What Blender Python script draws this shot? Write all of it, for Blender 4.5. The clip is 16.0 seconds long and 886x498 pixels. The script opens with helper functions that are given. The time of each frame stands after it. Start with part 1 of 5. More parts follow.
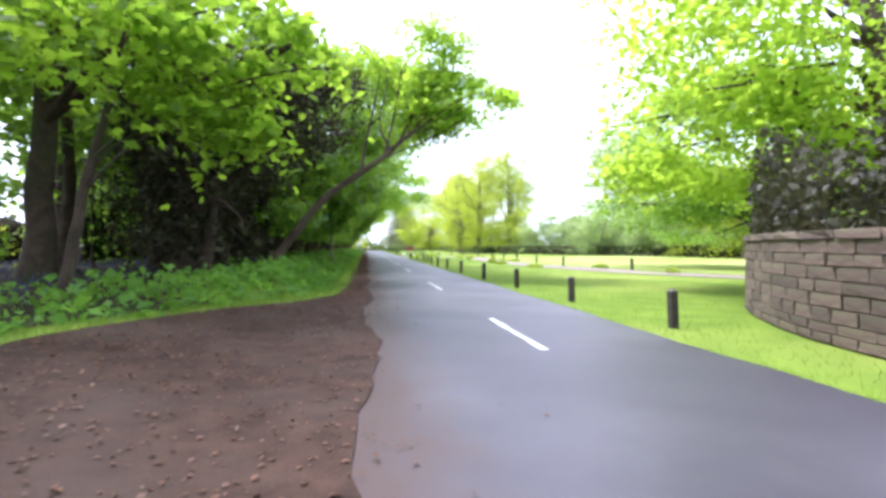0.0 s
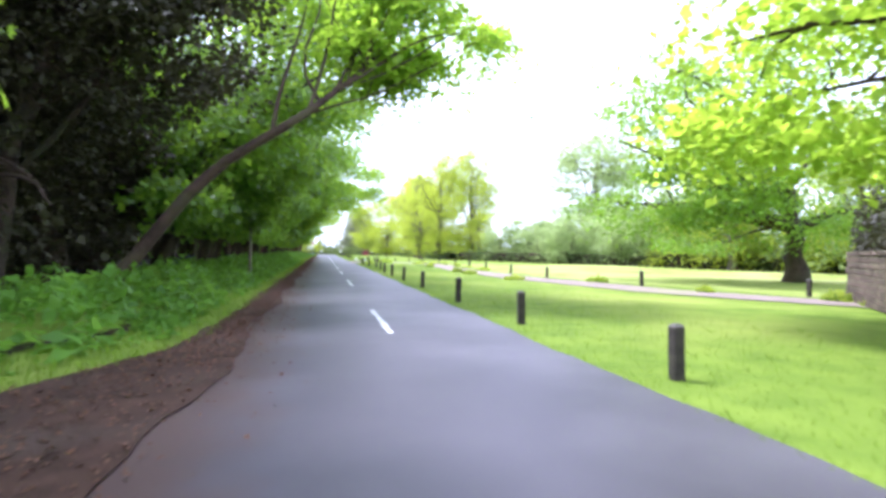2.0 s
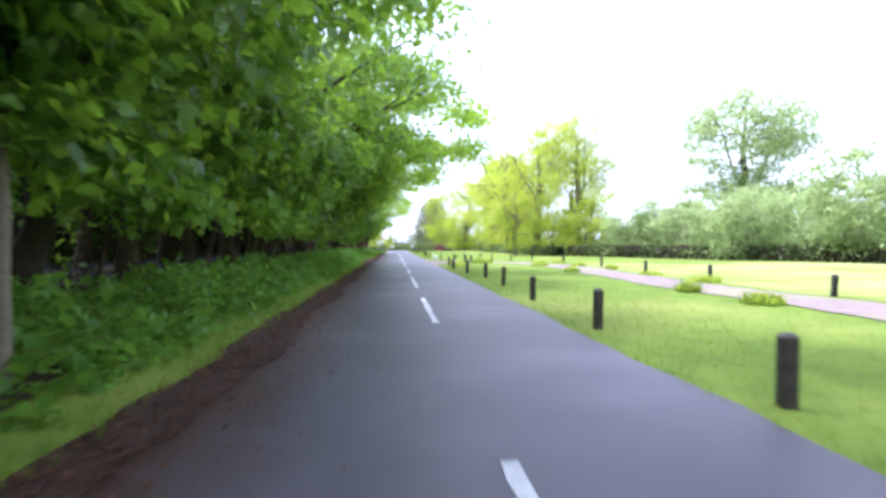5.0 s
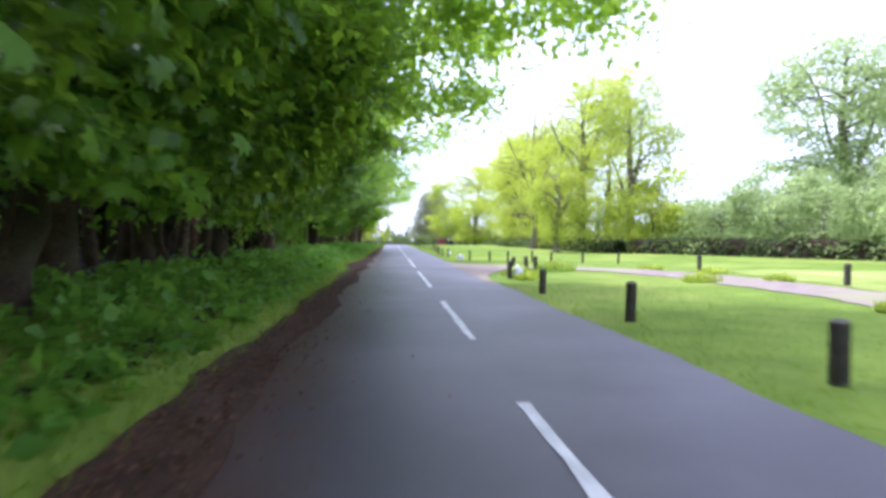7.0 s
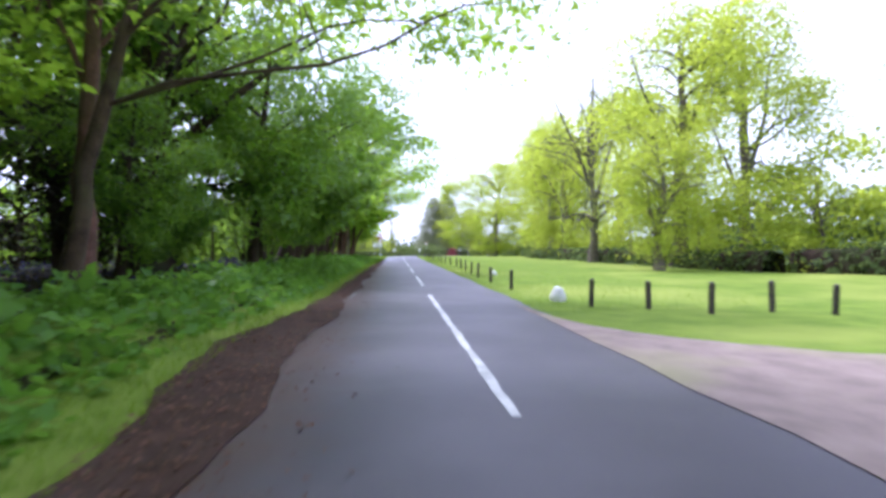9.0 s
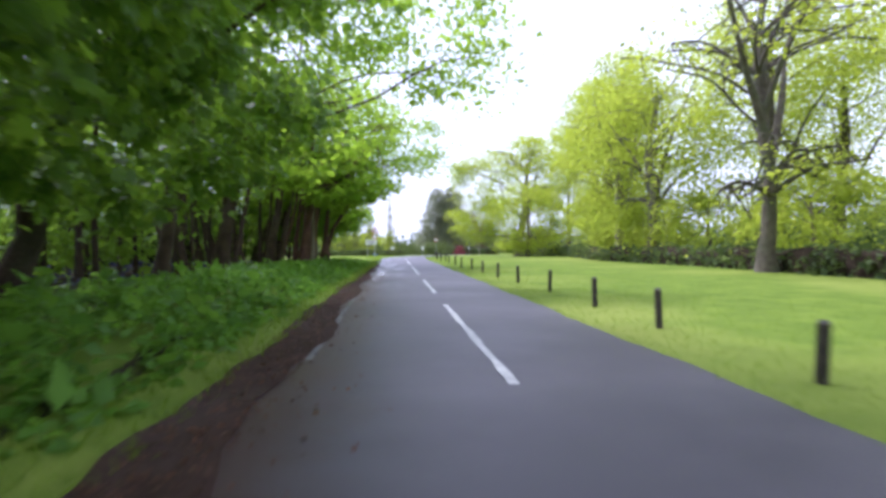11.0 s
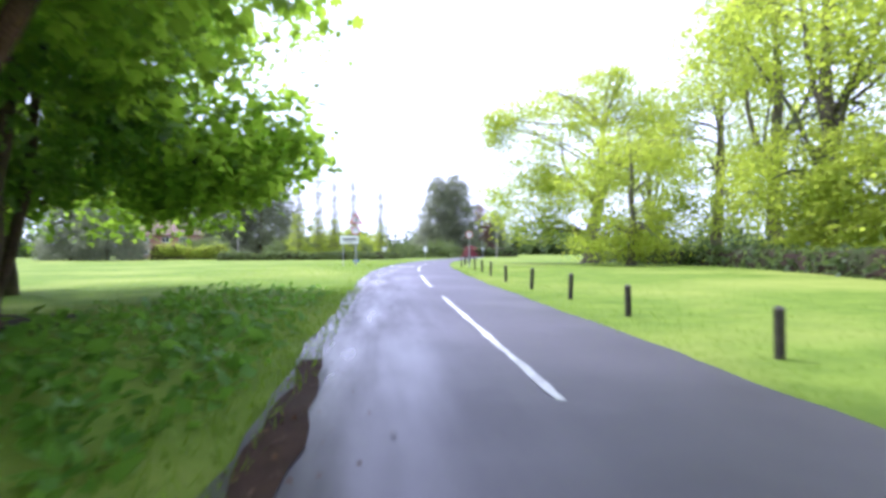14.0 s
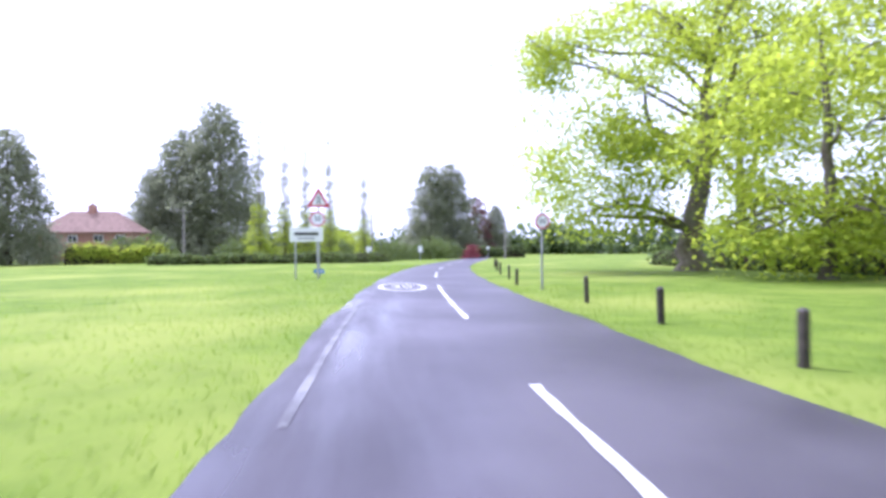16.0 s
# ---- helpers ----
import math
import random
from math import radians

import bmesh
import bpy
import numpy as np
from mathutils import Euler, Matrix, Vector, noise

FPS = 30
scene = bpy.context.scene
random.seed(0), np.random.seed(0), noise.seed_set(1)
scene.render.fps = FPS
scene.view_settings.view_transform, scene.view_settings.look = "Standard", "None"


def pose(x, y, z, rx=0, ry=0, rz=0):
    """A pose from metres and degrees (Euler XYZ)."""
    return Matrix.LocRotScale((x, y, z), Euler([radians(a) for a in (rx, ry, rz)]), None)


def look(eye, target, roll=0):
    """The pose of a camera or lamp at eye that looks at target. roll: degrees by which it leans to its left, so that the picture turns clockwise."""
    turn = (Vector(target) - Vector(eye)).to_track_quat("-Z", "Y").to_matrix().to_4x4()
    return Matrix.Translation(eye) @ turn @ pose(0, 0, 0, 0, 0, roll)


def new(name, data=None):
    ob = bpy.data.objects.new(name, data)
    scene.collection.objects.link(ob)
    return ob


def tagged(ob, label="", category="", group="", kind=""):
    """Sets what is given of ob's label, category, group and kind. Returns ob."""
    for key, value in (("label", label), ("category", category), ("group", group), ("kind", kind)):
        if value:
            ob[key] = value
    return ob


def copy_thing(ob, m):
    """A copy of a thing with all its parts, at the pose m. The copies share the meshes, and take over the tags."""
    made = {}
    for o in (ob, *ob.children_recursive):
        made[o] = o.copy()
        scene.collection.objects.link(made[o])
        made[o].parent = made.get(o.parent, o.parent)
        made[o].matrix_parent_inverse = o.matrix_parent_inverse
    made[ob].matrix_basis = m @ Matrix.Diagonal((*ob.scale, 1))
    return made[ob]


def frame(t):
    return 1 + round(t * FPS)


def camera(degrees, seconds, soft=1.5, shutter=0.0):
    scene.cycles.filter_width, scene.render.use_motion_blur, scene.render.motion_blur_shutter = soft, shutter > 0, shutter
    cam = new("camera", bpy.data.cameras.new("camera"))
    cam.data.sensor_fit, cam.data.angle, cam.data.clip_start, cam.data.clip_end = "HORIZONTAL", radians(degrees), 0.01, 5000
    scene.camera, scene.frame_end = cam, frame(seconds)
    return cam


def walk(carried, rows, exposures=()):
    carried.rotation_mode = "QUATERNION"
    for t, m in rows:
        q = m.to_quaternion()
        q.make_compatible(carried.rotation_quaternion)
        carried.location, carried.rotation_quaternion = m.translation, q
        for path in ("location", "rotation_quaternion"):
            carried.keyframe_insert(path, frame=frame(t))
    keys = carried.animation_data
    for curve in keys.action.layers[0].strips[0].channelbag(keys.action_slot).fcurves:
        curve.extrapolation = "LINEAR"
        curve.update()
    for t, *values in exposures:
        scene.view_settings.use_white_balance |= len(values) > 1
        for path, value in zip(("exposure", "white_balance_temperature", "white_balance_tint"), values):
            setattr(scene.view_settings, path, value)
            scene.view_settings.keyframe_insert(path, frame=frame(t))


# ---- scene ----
cam = camera(77.3, 16.0, soft=3.4, shutter=0.28)
PATH = [
    (0.0, 0.003, 0.022, 1.320, 89.68, 0.00, -7.89),
    (0.5, 0.015, 1.461, 1.320, 89.69, -0.40, -9.54),
    (1.0, 0.163, 3.116, 1.320, 89.86, -0.60, -11.34),
    (1.5, 0.643, 5.022, 1.320, 90.10, -0.90, -12.66),
    (2.0, 1.117, 7.464, 1.320, 90.26, -1.00, -12.28),
    (2.5, 1.366, 10.292, 1.320, 90.18, -0.80, -10.49),
    (3.0, 1.416, 13.386, 1.320, 89.96, -0.80, -8.56),
    (3.5, 1.344, 16.603, 1.320, 89.39, -0.60, -7.43),
    (6.0, 1.586, 37.011, 1.320, 89.69, 0.00, -4.39),
    (6.5, 1.370, 41.550, 1.320, 89.42, -0.10, -5.00),
    (7.0, 1.153, 46.093, 1.320, 88.85, -0.10, -5.34),
    (7.5, 1.091, 50.886, 1.320, 88.96, -0.10, -5.47),
    (8.0, 1.112, 55.871, 1.320, 89.26, 0.00, -5.44),
    (8.5, 1.144, 60.865, 1.320, 89.66, 0.00, -5.15),
    (9.0, 1.271, 65.856, 1.320, 89.89, 0.10, -4.85),
    (11.5, 0.972, 95.330, 1.320, 89.63, 0.10, -5.17),
    (12.0, 0.872, 100.724, 1.320, 89.64, 0.00, -5.30),
    (12.5, 0.808, 106.335, 1.320, 89.66, 0.10, -5.47),
    (13.0, 0.745, 111.737, 1.320, 89.63, 0.10, -5.70),
    (13.5, 0.718, 116.920, 1.320, 89.53, 0.10, -5.94),
    (14.0, 0.724, 121.964, 1.320, 89.66, 0.20, -6.06),
    (14.5, 0.723, 126.950, 1.320, 89.76, 0.30, -6.20),
    (15.0, 0.707, 131.849, 1.320, 89.70, 0.60, -6.42),
    (15.5, 0.767, 136.499, 1.320, 89.68, 0.60, -6.87),
    (16.0, 0.827, 140.917, 1.320, 89.55, 0.40, -7.58),
]
walk(cam, [(t, pose(*p)) for t, *p in PATH],
     exposures=[(0.0, 1.5, 5500, 21), (3.5, 1.58, 5200, 28), (6.0, 1.36, 5250, 28), (7.5, 1.2, 5250, 28), (9.0, 1.0, 5250, 29), (11.5, 0.68, 5400, 27), (13.0, 1.06, 5300, 28), (14.5, 1.15, 5200, 30), (15.2, 1.33, 5250, 33), (16.0, 1.02, 5200, 34)])

# ---- world and sun ----
SUN_BEARING, SUN_HEIGHT = -48.0, 58.0
world = bpy.data.worlds.new("sky")
scene.world = world
world.use_nodes = True
wn, wl = world.node_tree.nodes, world.node_tree.links
sky = wn.new("ShaderNodeTexSky")
sky.sky_type, sky.sun_disc = "NISHITA", False
sky.sun_elevation, sky.sun_rotation = radians(SUN_HEIGHT), radians(SUN_BEARING)
sky.air_density, sky.dust_density, sky.ozone_density = 1.0, 4.0, 1.0
pale = wn.new("ShaderNodeHueSaturation")
pale.inputs["Saturation"].default_value = 0.35
wl.new(sky.outputs[0], pale.inputs["Color"])
veil = wn.new("ShaderNodeMix")  # thin high cloud over the blue
veil.data_type = "RGBA"
veil.inputs[0].default_value = 0.55
veil.inputs[7].default_value = (8.0, 8.2, 8.8, 1)
wl.new(pale.outputs[0], veil.inputs[6])
wl.new(veil.outputs[2], wn["Background"].inputs["Color"])
wn["Background"].inputs["Strength"].default_value = 0.15

sun = new("sun", bpy.data.lights.new("sun", "SUN"))
sun.data.energy, sun.data.angle, sun.data.color = 2.3, radians(10.0), (1.0, 0.95, 0.86)
sb, sh = radians(SUN_BEARING), radians(SUN_HEIGHT)
sun.matrix_world = look((300 * math.sin(sb) * math.cos(sh), 300 * math.cos(sb) * math.cos(sh), 300 * math.sin(sh)), (0, 0, 0))


# ---- materials ----
def blank(name):
    m = bpy.data.materials.new(name)
    m.use_nodes = True
    return m, m.node_tree.nodes, m.node_tree.links


def surface(name, dark, light, scale=4.0, fine=40.0, rough=0.85, bump=0.3, depth=0.02, metal=0.0, third=None, third_scale=0.6, vary=0.0, shine=0.5):
    """A principled surface: two colours mixed by noise at two scales, fine relief, an optional third colour in large patches."""
    m, n, l = blank(name)
    b = n["Principled BSDF"]
    b.inputs["Roughness"].default_value, b.inputs["Metallic"].default_value = rough, metal
    b.inputs["Specular IOR Level"].default_value = shine
    tc = n.new("ShaderNodeTexCoord")
    big, small = n.new("ShaderNodeTexNoise"), n.new("ShaderNodeTexNoise")
    big.inputs["Scale"].default_value, big.inputs["Detail"].default_value = scale, 5
    small.inputs["Scale"].default_value, small.inputs["Detail"].default_value = fine, 4
    both = n.new("ShaderNodeMath")
    both.operation = "MULTIPLY_ADD"
    both.inputs[1].default_value = 0.55
    half = n.new("ShaderNodeMath")
    half.operation = "MULTIPLY"
    half.inputs[1].default_value = 0.45
    ramp = n.new("ShaderNodeValToRGB")
    ramp.color_ramp.elements[0].position, ramp.color_ramp.elements[1].position = 0.36, 0.64
    ramp.color_ramp.elements[0].color, ramp.color_ramp.elements[1].color = (*dark, 1), (*light, 1)
    for t in (big, small):
        l.new(tc.outputs["Object"], t.inputs["Vector"])
    l.new(small.outputs["Fac"], half.inputs[0])
    l.new(big.outputs["Fac"], both.inputs[0])
    l.new(half.outputs[0], both.inputs[2])
    l.new(both.outputs[0], ramp.inputs["Fac"])
    out = ramp.outputs["Color"]
    if third:
        patch, step, mix = n.new("ShaderNodeTexNoise"), n.new("ShaderNodeMapRange"), n.new("ShaderNodeMix")
        patch.inputs["Scale"].default_value, patch.inputs["Detail"].default_value = third_scale, 6
        step.inputs["From Min"].default_value, step.inputs["From Max"].default_value = 0.48, 0.66
        mix.data_type = "RGBA"
        mix.inputs[7].default_value = (*third, 1)
        l.new(tc.outputs["Object"], patch.inputs["Vector"])
        l.new(patch.outputs["Fac"], step.inputs["Value"])
        l.new(step.outputs[0], mix.inputs[0])
        l.new(out, mix.inputs[6])
        out = mix.outputs[2]
    if vary:
        info, hsv, rng = n.new("ShaderNodeObjectInfo"), n.new("ShaderNodeHueSaturation"), n.new("ShaderNodeMapRange")
        rng.inputs["To Min"].default_value, rng.inputs["To Max"].default_value = 1 - vary, 1 + vary
        l.new(info.outputs["Random"], rng.inputs["Value"])
        l.new(rng.outputs[0], hsv.inputs["Value"])
        l.new(out, hsv.inputs["Color"])
        out = hsv.outputs[0]
    l.new(out, b.inputs["Base Color"])
    if bump:
        bp = n.new("ShaderNodeBump")
        bp.inputs["Strength"].default_value, bp.inputs["Distance"].default_value = bump, depth
        l.new(both.outputs[0], bp.inputs["Height"])
        l.new(bp.outputs[0], b.inputs["Normal"])
    return m


def leafy(name, dark, light, through_light, share=0.45, gloss=0.35, shine=0.22):
    """Leaves: colour varies leaf by leaf, and light passes through them."""
    m, n, l = blank(name)
    b, outn = n["Principled BSDF"], n["Material Output"]
    b.inputs["Roughness"].default_value = gloss + 0.15
    b.inputs["Specular IOR Level"].default_value = shine
    geo = n.new("ShaderNodeNewGeometry")
    tc, cloud = n.new("ShaderNodeTexCoord"), n.new("ShaderNodeTexNoise")
    cloud.inputs["Scale"].default_value = 0.45
    l.new(tc.outputs["Object"], cloud.inputs["Vector"])
    add = n.new("ShaderNodeMath")
    add.operation = "MULTIPLY_ADD"
    add.inputs[1].default_value = 0.55
    l.new(geo.outputs["Random Per Island"], add.inputs[0])
    sub = n.new("ShaderNodeMath")
    sub.operation = "MULTIPLY_ADD"
    sub.inputs[1].default_value, sub.inputs[2].default_value = 0.9, -0.22
    l.new(cloud.outputs["Fac"], sub.inputs[0])
    l.new(sub.outputs[0], add.inputs[2])
    ramp, thru = n.new("ShaderNodeValToRGB"), n.new("ShaderNodeValToRGB")
    ramp.color_ramp.elements[0].color, ramp.color_ramp.elements[1].color = (*dark, 1), (*light, 1)
    thru.color_ramp.elements[0].color = (*[c * 0.6 for c in through_light], 1)
    thru.color_ramp.elements[1].color = (*through_light, 1)
    l.new(add.outputs[0], ramp.inputs["Fac"])
    l.new(add.outputs[0], thru.inputs["Fac"])
    l.new(ramp.outputs[0], b.inputs["Base Color"])
    tr, mix = n.new("ShaderNodeBsdfTranslucent"), n.new("ShaderNodeMixShader")
    l.new(thru.outputs[0], tr.inputs["Color"])
    mix.inputs[0].default_value = share
    l.new(b.outputs[0], mix.inputs[1])
    l.new(tr.outputs[0], mix.inputs[2])
    l.new(mix.outputs[0], outn.inputs["Surface"])
    return m


GRASS = surface("mown_grass", (0.092, 0.15, 0.018), (0.18, 0.25, 0.034), 1.2, 60, 0.9, 0.6, 0.03, third=(0.24, 0.285, 0.055), third_scale=0.14, shine=0.08)
MEADOW = surface("dry_meadow_grass", (0.15, 0.20, 0.035), (0.30, 0.35, 0.085), 0.5, 30, 0.95, 0.6, 0.04, third=(0.36, 0.38, 0.13), third_scale=0.12, shine=0.08)
BLADE = leafy("grass_blade", (0.080, 0.15, 0.013), (0.165, 0.25, 0.025), (0.38, 0.56, 0.05), 0.5)
SOIL_AND_HEDGE_SHADE = surface("woodland_soil_and_hedge_shade", (0.018, 0.013, 0.009), (0.06, 0.042, 0.028), 2.0, 30, 0.95, 0.7, 0.04, third=(0.035, 0.05, 0.015), third_scale=0.35, shine=0.1)
LITTER = surface("beech_litter", (0.026, 0.015, 0.010), (0.075, 0.042, 0.029), 3.0, 45, 0.9, 0.8, 0.03, third=(0.06, 0.04, 0.03), third_scale=0.8, shine=0.15)
BARK_PARK = surface("lichened_bark", (0.075, 0.062, 0.046), (0.19, 0.16, 0.12), 3.0, 26, 0.95, 0.9, 0.05, third=(0.12, 0.13, 0.08), third_scale=0.7, vary=0.25)
LITTER_LEAF = leafy("dead_leaf", (0.05, 0.025, 0.016), (0.19, 0.09, 0.05), (0.14, 0.06, 0.03), 0.2)
ASPHALT = surface("asphalt", (0.036, 0.031, 0.039), (0.068, 0.060, 0.072), 0.5, 110, 0.5, 0.45, 0.008, third=(0.090, 0.081, 0.094), third_scale=0.3, shine=0.4)


def damp(m):
    """Damp, shinier streaks along the lane's woodland side, drying in patches."""
    n, l = m.node_tree.nodes, m.node_tree.links
    b = n["Principled BSDF"]
    tc, sep, grow, blot = n.new("ShaderNodeTexCoord"), n.new("ShaderNodeSeparateXYZ"), n.new("ShaderNodeMapping"), n.new("ShaderNodeTexNoise")
    l.new(tc.outputs["Object"], sep.inputs[0])
    l.new(tc.outputs["Object"], grow.inputs["Vector"])
    grow.inputs["Scale"].default_value = (1.5, 0.22, 1.0)
    l.new(grow.outputs[0], blot.inputs["Vector"])
    blot.inputs["Scale"].default_value, blot.inputs["Detail"].default_value = 1.0, 5
    side, spots, wet, rough = n.new("ShaderNodeMapRange"), n.new("ShaderNodeMapRange"), n.new("ShaderNodeMath"), n.new("ShaderNodeMapRange")
    for node, lo, hi in ((side, 2.2, 0.2), (spots, 0.38, 0.68)):
        node.inputs["From Min"].default_value, node.inputs["From Max"].default_value = lo, hi
    l.new(sep.outputs[0], side.inputs["Value"])
    l.new(blot.outputs["Fac"], spots.inputs["Value"])
    along, seep = n.new("ShaderNodeMapRange"), n.new("ShaderNodeMath")
    along.inputs["From Min"].default_value, along.inputs["From Max"].default_value = 102, 116
    l.new(sep.outputs[1], along.inputs["Value"])
    wet.operation = seep.operation = "MULTIPLY"
    l.new(side.outputs[0], seep.inputs[0])
    l.new(along.outputs[0], seep.inputs[1])
    l.new(seep.outputs[0], wet.inputs[0])
    l.new(spots.outputs[0], wet.inputs[1])
    rough.inputs["To Min"].default_value, rough.inputs["To Max"].default_value = 0.50, 0.13
    l.new(wet.outputs[0], rough.inputs["Value"])
    l.new(rough.outputs[0], b.inputs["Roughness"])
    calm = n.new("ShaderNodeMapRange")
    calm.inputs["To Min"].default_value, calm.inputs["To Max"].default_value = 0.35, 0.06
    l.new(wet.outputs[0], calm.inputs["Value"])
    l.new(calm.outputs[0], n["Bump"].inputs["Strength"])
    # leaf mould trodden into the surface along the woodland side
    before = b.inputs["Base Color"].links[0].from_socket
    band, fleck, amount, stain = n.new("ShaderNodeMapRange"), n.new("ShaderNodeTexNoise"), n.new("ShaderNodeMath"), n.new("ShaderNodeMix")
    fleck.inputs["Scale"].default_value, fleck.inputs["Detail"].default_value = 1.6, 8
    band.inputs["From Min"].default_value, band.inputs["From Max"].default_value = 1.7, -0.1
    amount.operation, amount.use_clamp = "MULTIPLY_ADD", True
    amount.inputs[1].default_value = 2.2
    less = n.new("ShaderNodeMath")
    less.operation = "MULTIPLY_ADD"
    less.inputs[1].default_value, less.inputs[2].default_value = 1.6, -1.75
    stop = n.new("ShaderNodeMapRange")
    stop.inputs["From Min"].default_value, stop.inputs["From Max"].default_value = 128, 112
    hold = n.new("ShaderNodeMath")
    hold.operation = "MULTIPLY"
    l.new(tc.outputs["Object"], fleck.inputs["Vector"])
    l.new(sep.outputs[0], band.inputs["Value"])
    l.new(sep.outputs[1], stop.inputs["Value"])
    l.new(fleck.outputs["Fac"], less.inputs[0])
    l.new(band.outputs[0], amount.inputs[0])
    l.new(less.outputs[0], amount.inputs[2])
    l.new(amount.outputs[0], hold.inputs[0])
    l.new(stop.outputs[0], hold.inputs[1])
    stain.data_type = "RGBA"
    stain.inputs[7].default_value = (0.062, 0.036, 0.030, 1)
    l.new(hold.outputs[0], stain.inputs[0])
    l.new(before, stain.inputs[6])
    l.new(stain.outputs[2], b.inputs["Base Color"])


damp(ASPHALT)
PAINT = surface("road_paint", (0.34, 0.34, 0.33), (0.70, 0.70, 0.68), 3.0, 60, 0.6, 0.2, 0.004)
WORN = surface("worn_road_paint", (0.045, 0.042, 0.048), (0.24, 0.24, 0.24), 2.2, 40, 0.6, 0.2, 0.004)
GRAVEL = surface("pale_gravel", (0.16, 0.12, 0.10), (0.29, 0.225, 0.19), 2.0, 70, 0.95, 0.6, 0.02, third=(0.24, 0.22, 0.12), third_scale=0.3)
BARK = surface("bark", (0.028, 0.019, 0.014), (0.105, 0.068, 0.048), 3.0, 26, 0.95, 1.0, 0.07, third=(0.045, 0.05, 0.025), third_scale=0.7, vary=0.25)
RED_BARK = surface("reddish_bark", (0.060, 0.030, 0.022), (0.19, 0.095, 0.070), 3.0, 26, 0.95, 0.9, 0.05, third=(0.085, 0.06, 0.035), third_scale=0.7, vary=0.25)
PALE_BARK = surface("pale_bark", (0.12, 0.10, 0.065), (0.26, 0.22, 0.15), 3.0, 22, 0.9, 0.7, 0.03, third=(0.14, 0.15, 0.06), third_scale=0.8, vary=0.2)
BARK_WARM = surface("warm_brown_bark", (0.030, 0.019, 0.013), (0.105, 0.066, 0.043), 3.0, 26, 0.95, 0.9, 0.05, third=(0.09, 0.075, 0.04), third_scale=1.2)
LEAF = leafy("sycamore_leaf", (0.017, 0.050, 0.006), (0.155, 0.285, 0.026), (0.52, 0.84, 0.05), 0.40, 0.26, 0.38)
LEAF_DEEP = leafy("understorey_leaf", (0.040, 0.095, 0.012), (0.11, 0.20, 0.026), (0.50, 0.78, 0.07), 0.46)
LEAF_LIGHT = leafy("young_leaf", (0.130, 0.190, 0.016), (0.280, 0.350, 0.038), (0.76, 0.88, 0.085), 0.57)
# brighter copy of the sycamore leaf; its sunlight is put into the colour
LEAF_SUNLIT = leafy("sunlit_sycamore_leaf", (0.028, 0.064, 0.007), (0.145, 0.24, 0.022), (0.62, 0.90, 0.06), 0.60)
# sycamore leaf brightened in its colour, as if lit under the heavy canopy
LEAF_VERGE_LIT = leafy("lit_verge_sycamore_leaf", (0.050, 0.125, 0.012), (0.185, 0.345, 0.032), (0.66, 0.95, 0.07), 0.5)
LEAF_GREY = leafy("silvery_leaf", (0.16, 0.22, 0.075), (0.31, 0.39, 0.15), (0.60, 0.74, 0.28), 0.55)
LEAF_LIME = leafy("lime_leaf", (0.12, 0.20, 0.018), (0.23, 0.34, 0.035), (0.74, 0.97, 0.08), 0.64)
LEAF_YEW = leafy("yew_needle", (0.030, 0.031, 0.019), (0.078, 0.070, 0.043), (0.12, 0.12, 0.045), 0.22)
LEAF_FIR = leafy("fir_needle", (0.090, 0.105, 0.060), (0.21, 0.225, 0.135), (0.46, 0.50, 0.30), 0.5)
LEAF_HEDGE = leafy("hedge_leaf", (0.038, 0.06, 0.022), (0.105, 0.15, 0.05), (0.26, 0.36, 0.09), 0.38)
LEAF_COPPER = leafy("copper_leaf", (0.085, 0.045, 0.04), (0.20, 0.115, 0.095), (0.30, 0.13, 0.10), 0.3)
LEAF_GARDEN = leafy("garden_leaf", (0.06, 0.095, 0.028), (0.15, 0.20, 0.06), (0.28, 0.36, 0.09), 0.4)
NETTLE = leafy("nettle_leaf", (0.030, 0.094, 0.012), (0.150, 0.300, 0.038), (0.32, 0.60, 0.06), 0.42)
BLUEBELL = leafy("bluebell", (0.045, 0.05, 0.085), (0.10, 0.095, 0.19), (0.10, 0.10, 0.20), 0.3)
POST_WOOD = surface("weathered_post_wood", (0.024, 0.020, 0.017), (0.075, 0.060, 0.048), 8, 60, 0.9, 0.6, 0.01, vary=0.3)
POST_TOP = surface("bleached_wood", (0.06, 0.055, 0.045), (0.15, 0.135, 0.115), 10, 60, 0.9, 0.5, 0.01)
STONE = surface("walling_stone", (0.065, 0.042, 0.030), (0.145, 0.10, 0.072), 3, 30, 0.92, 0.7, 0.02, third=(0.10, 0.085, 0.05), third_scale=1.5, vary=0.3)
BRICK = surface("red_brick", (0.27, 0.135, 0.10), (0.45, 0.25, 0.185), 5, 40, 0.9, 0.5, 0.01, vary=0.25)
MORTAR = surface("lime_mortar", (0.075, 0.054, 0.041), (0.14, 0.103, 0.076), 4, 50, 0.95, 0.5, 0.01)
WHITEWASH = surface("whitewashed_stone", (0.55, 0.55, 0.52), (0.82, 0.82, 0.80), 4, 30, 0.85, 0.5, 0.02)
SIGN_WHITE = surface("sign_white", (0.72, 0.72, 0.72), (0.82, 0.82, 0.82), 2, 20, 0.4, 0.0)
SIGN_RED = surface("sign_red", (0.42, 0.02, 0.03), (0.52, 0.03, 0.04), 2, 20, 0.4, 0.0)
SIGN_BLACK = surface("sign_black", (0.012, 0.012, 0.012), (0.03, 0.03, 0.03), 2, 20, 0.4, 0.0)
SIGN_BLUE = surface("sign_blue", (0.03, 0.14, 0.45), (0.05, 0.2, 0.55), 2, 20, 0.4, 0.0)
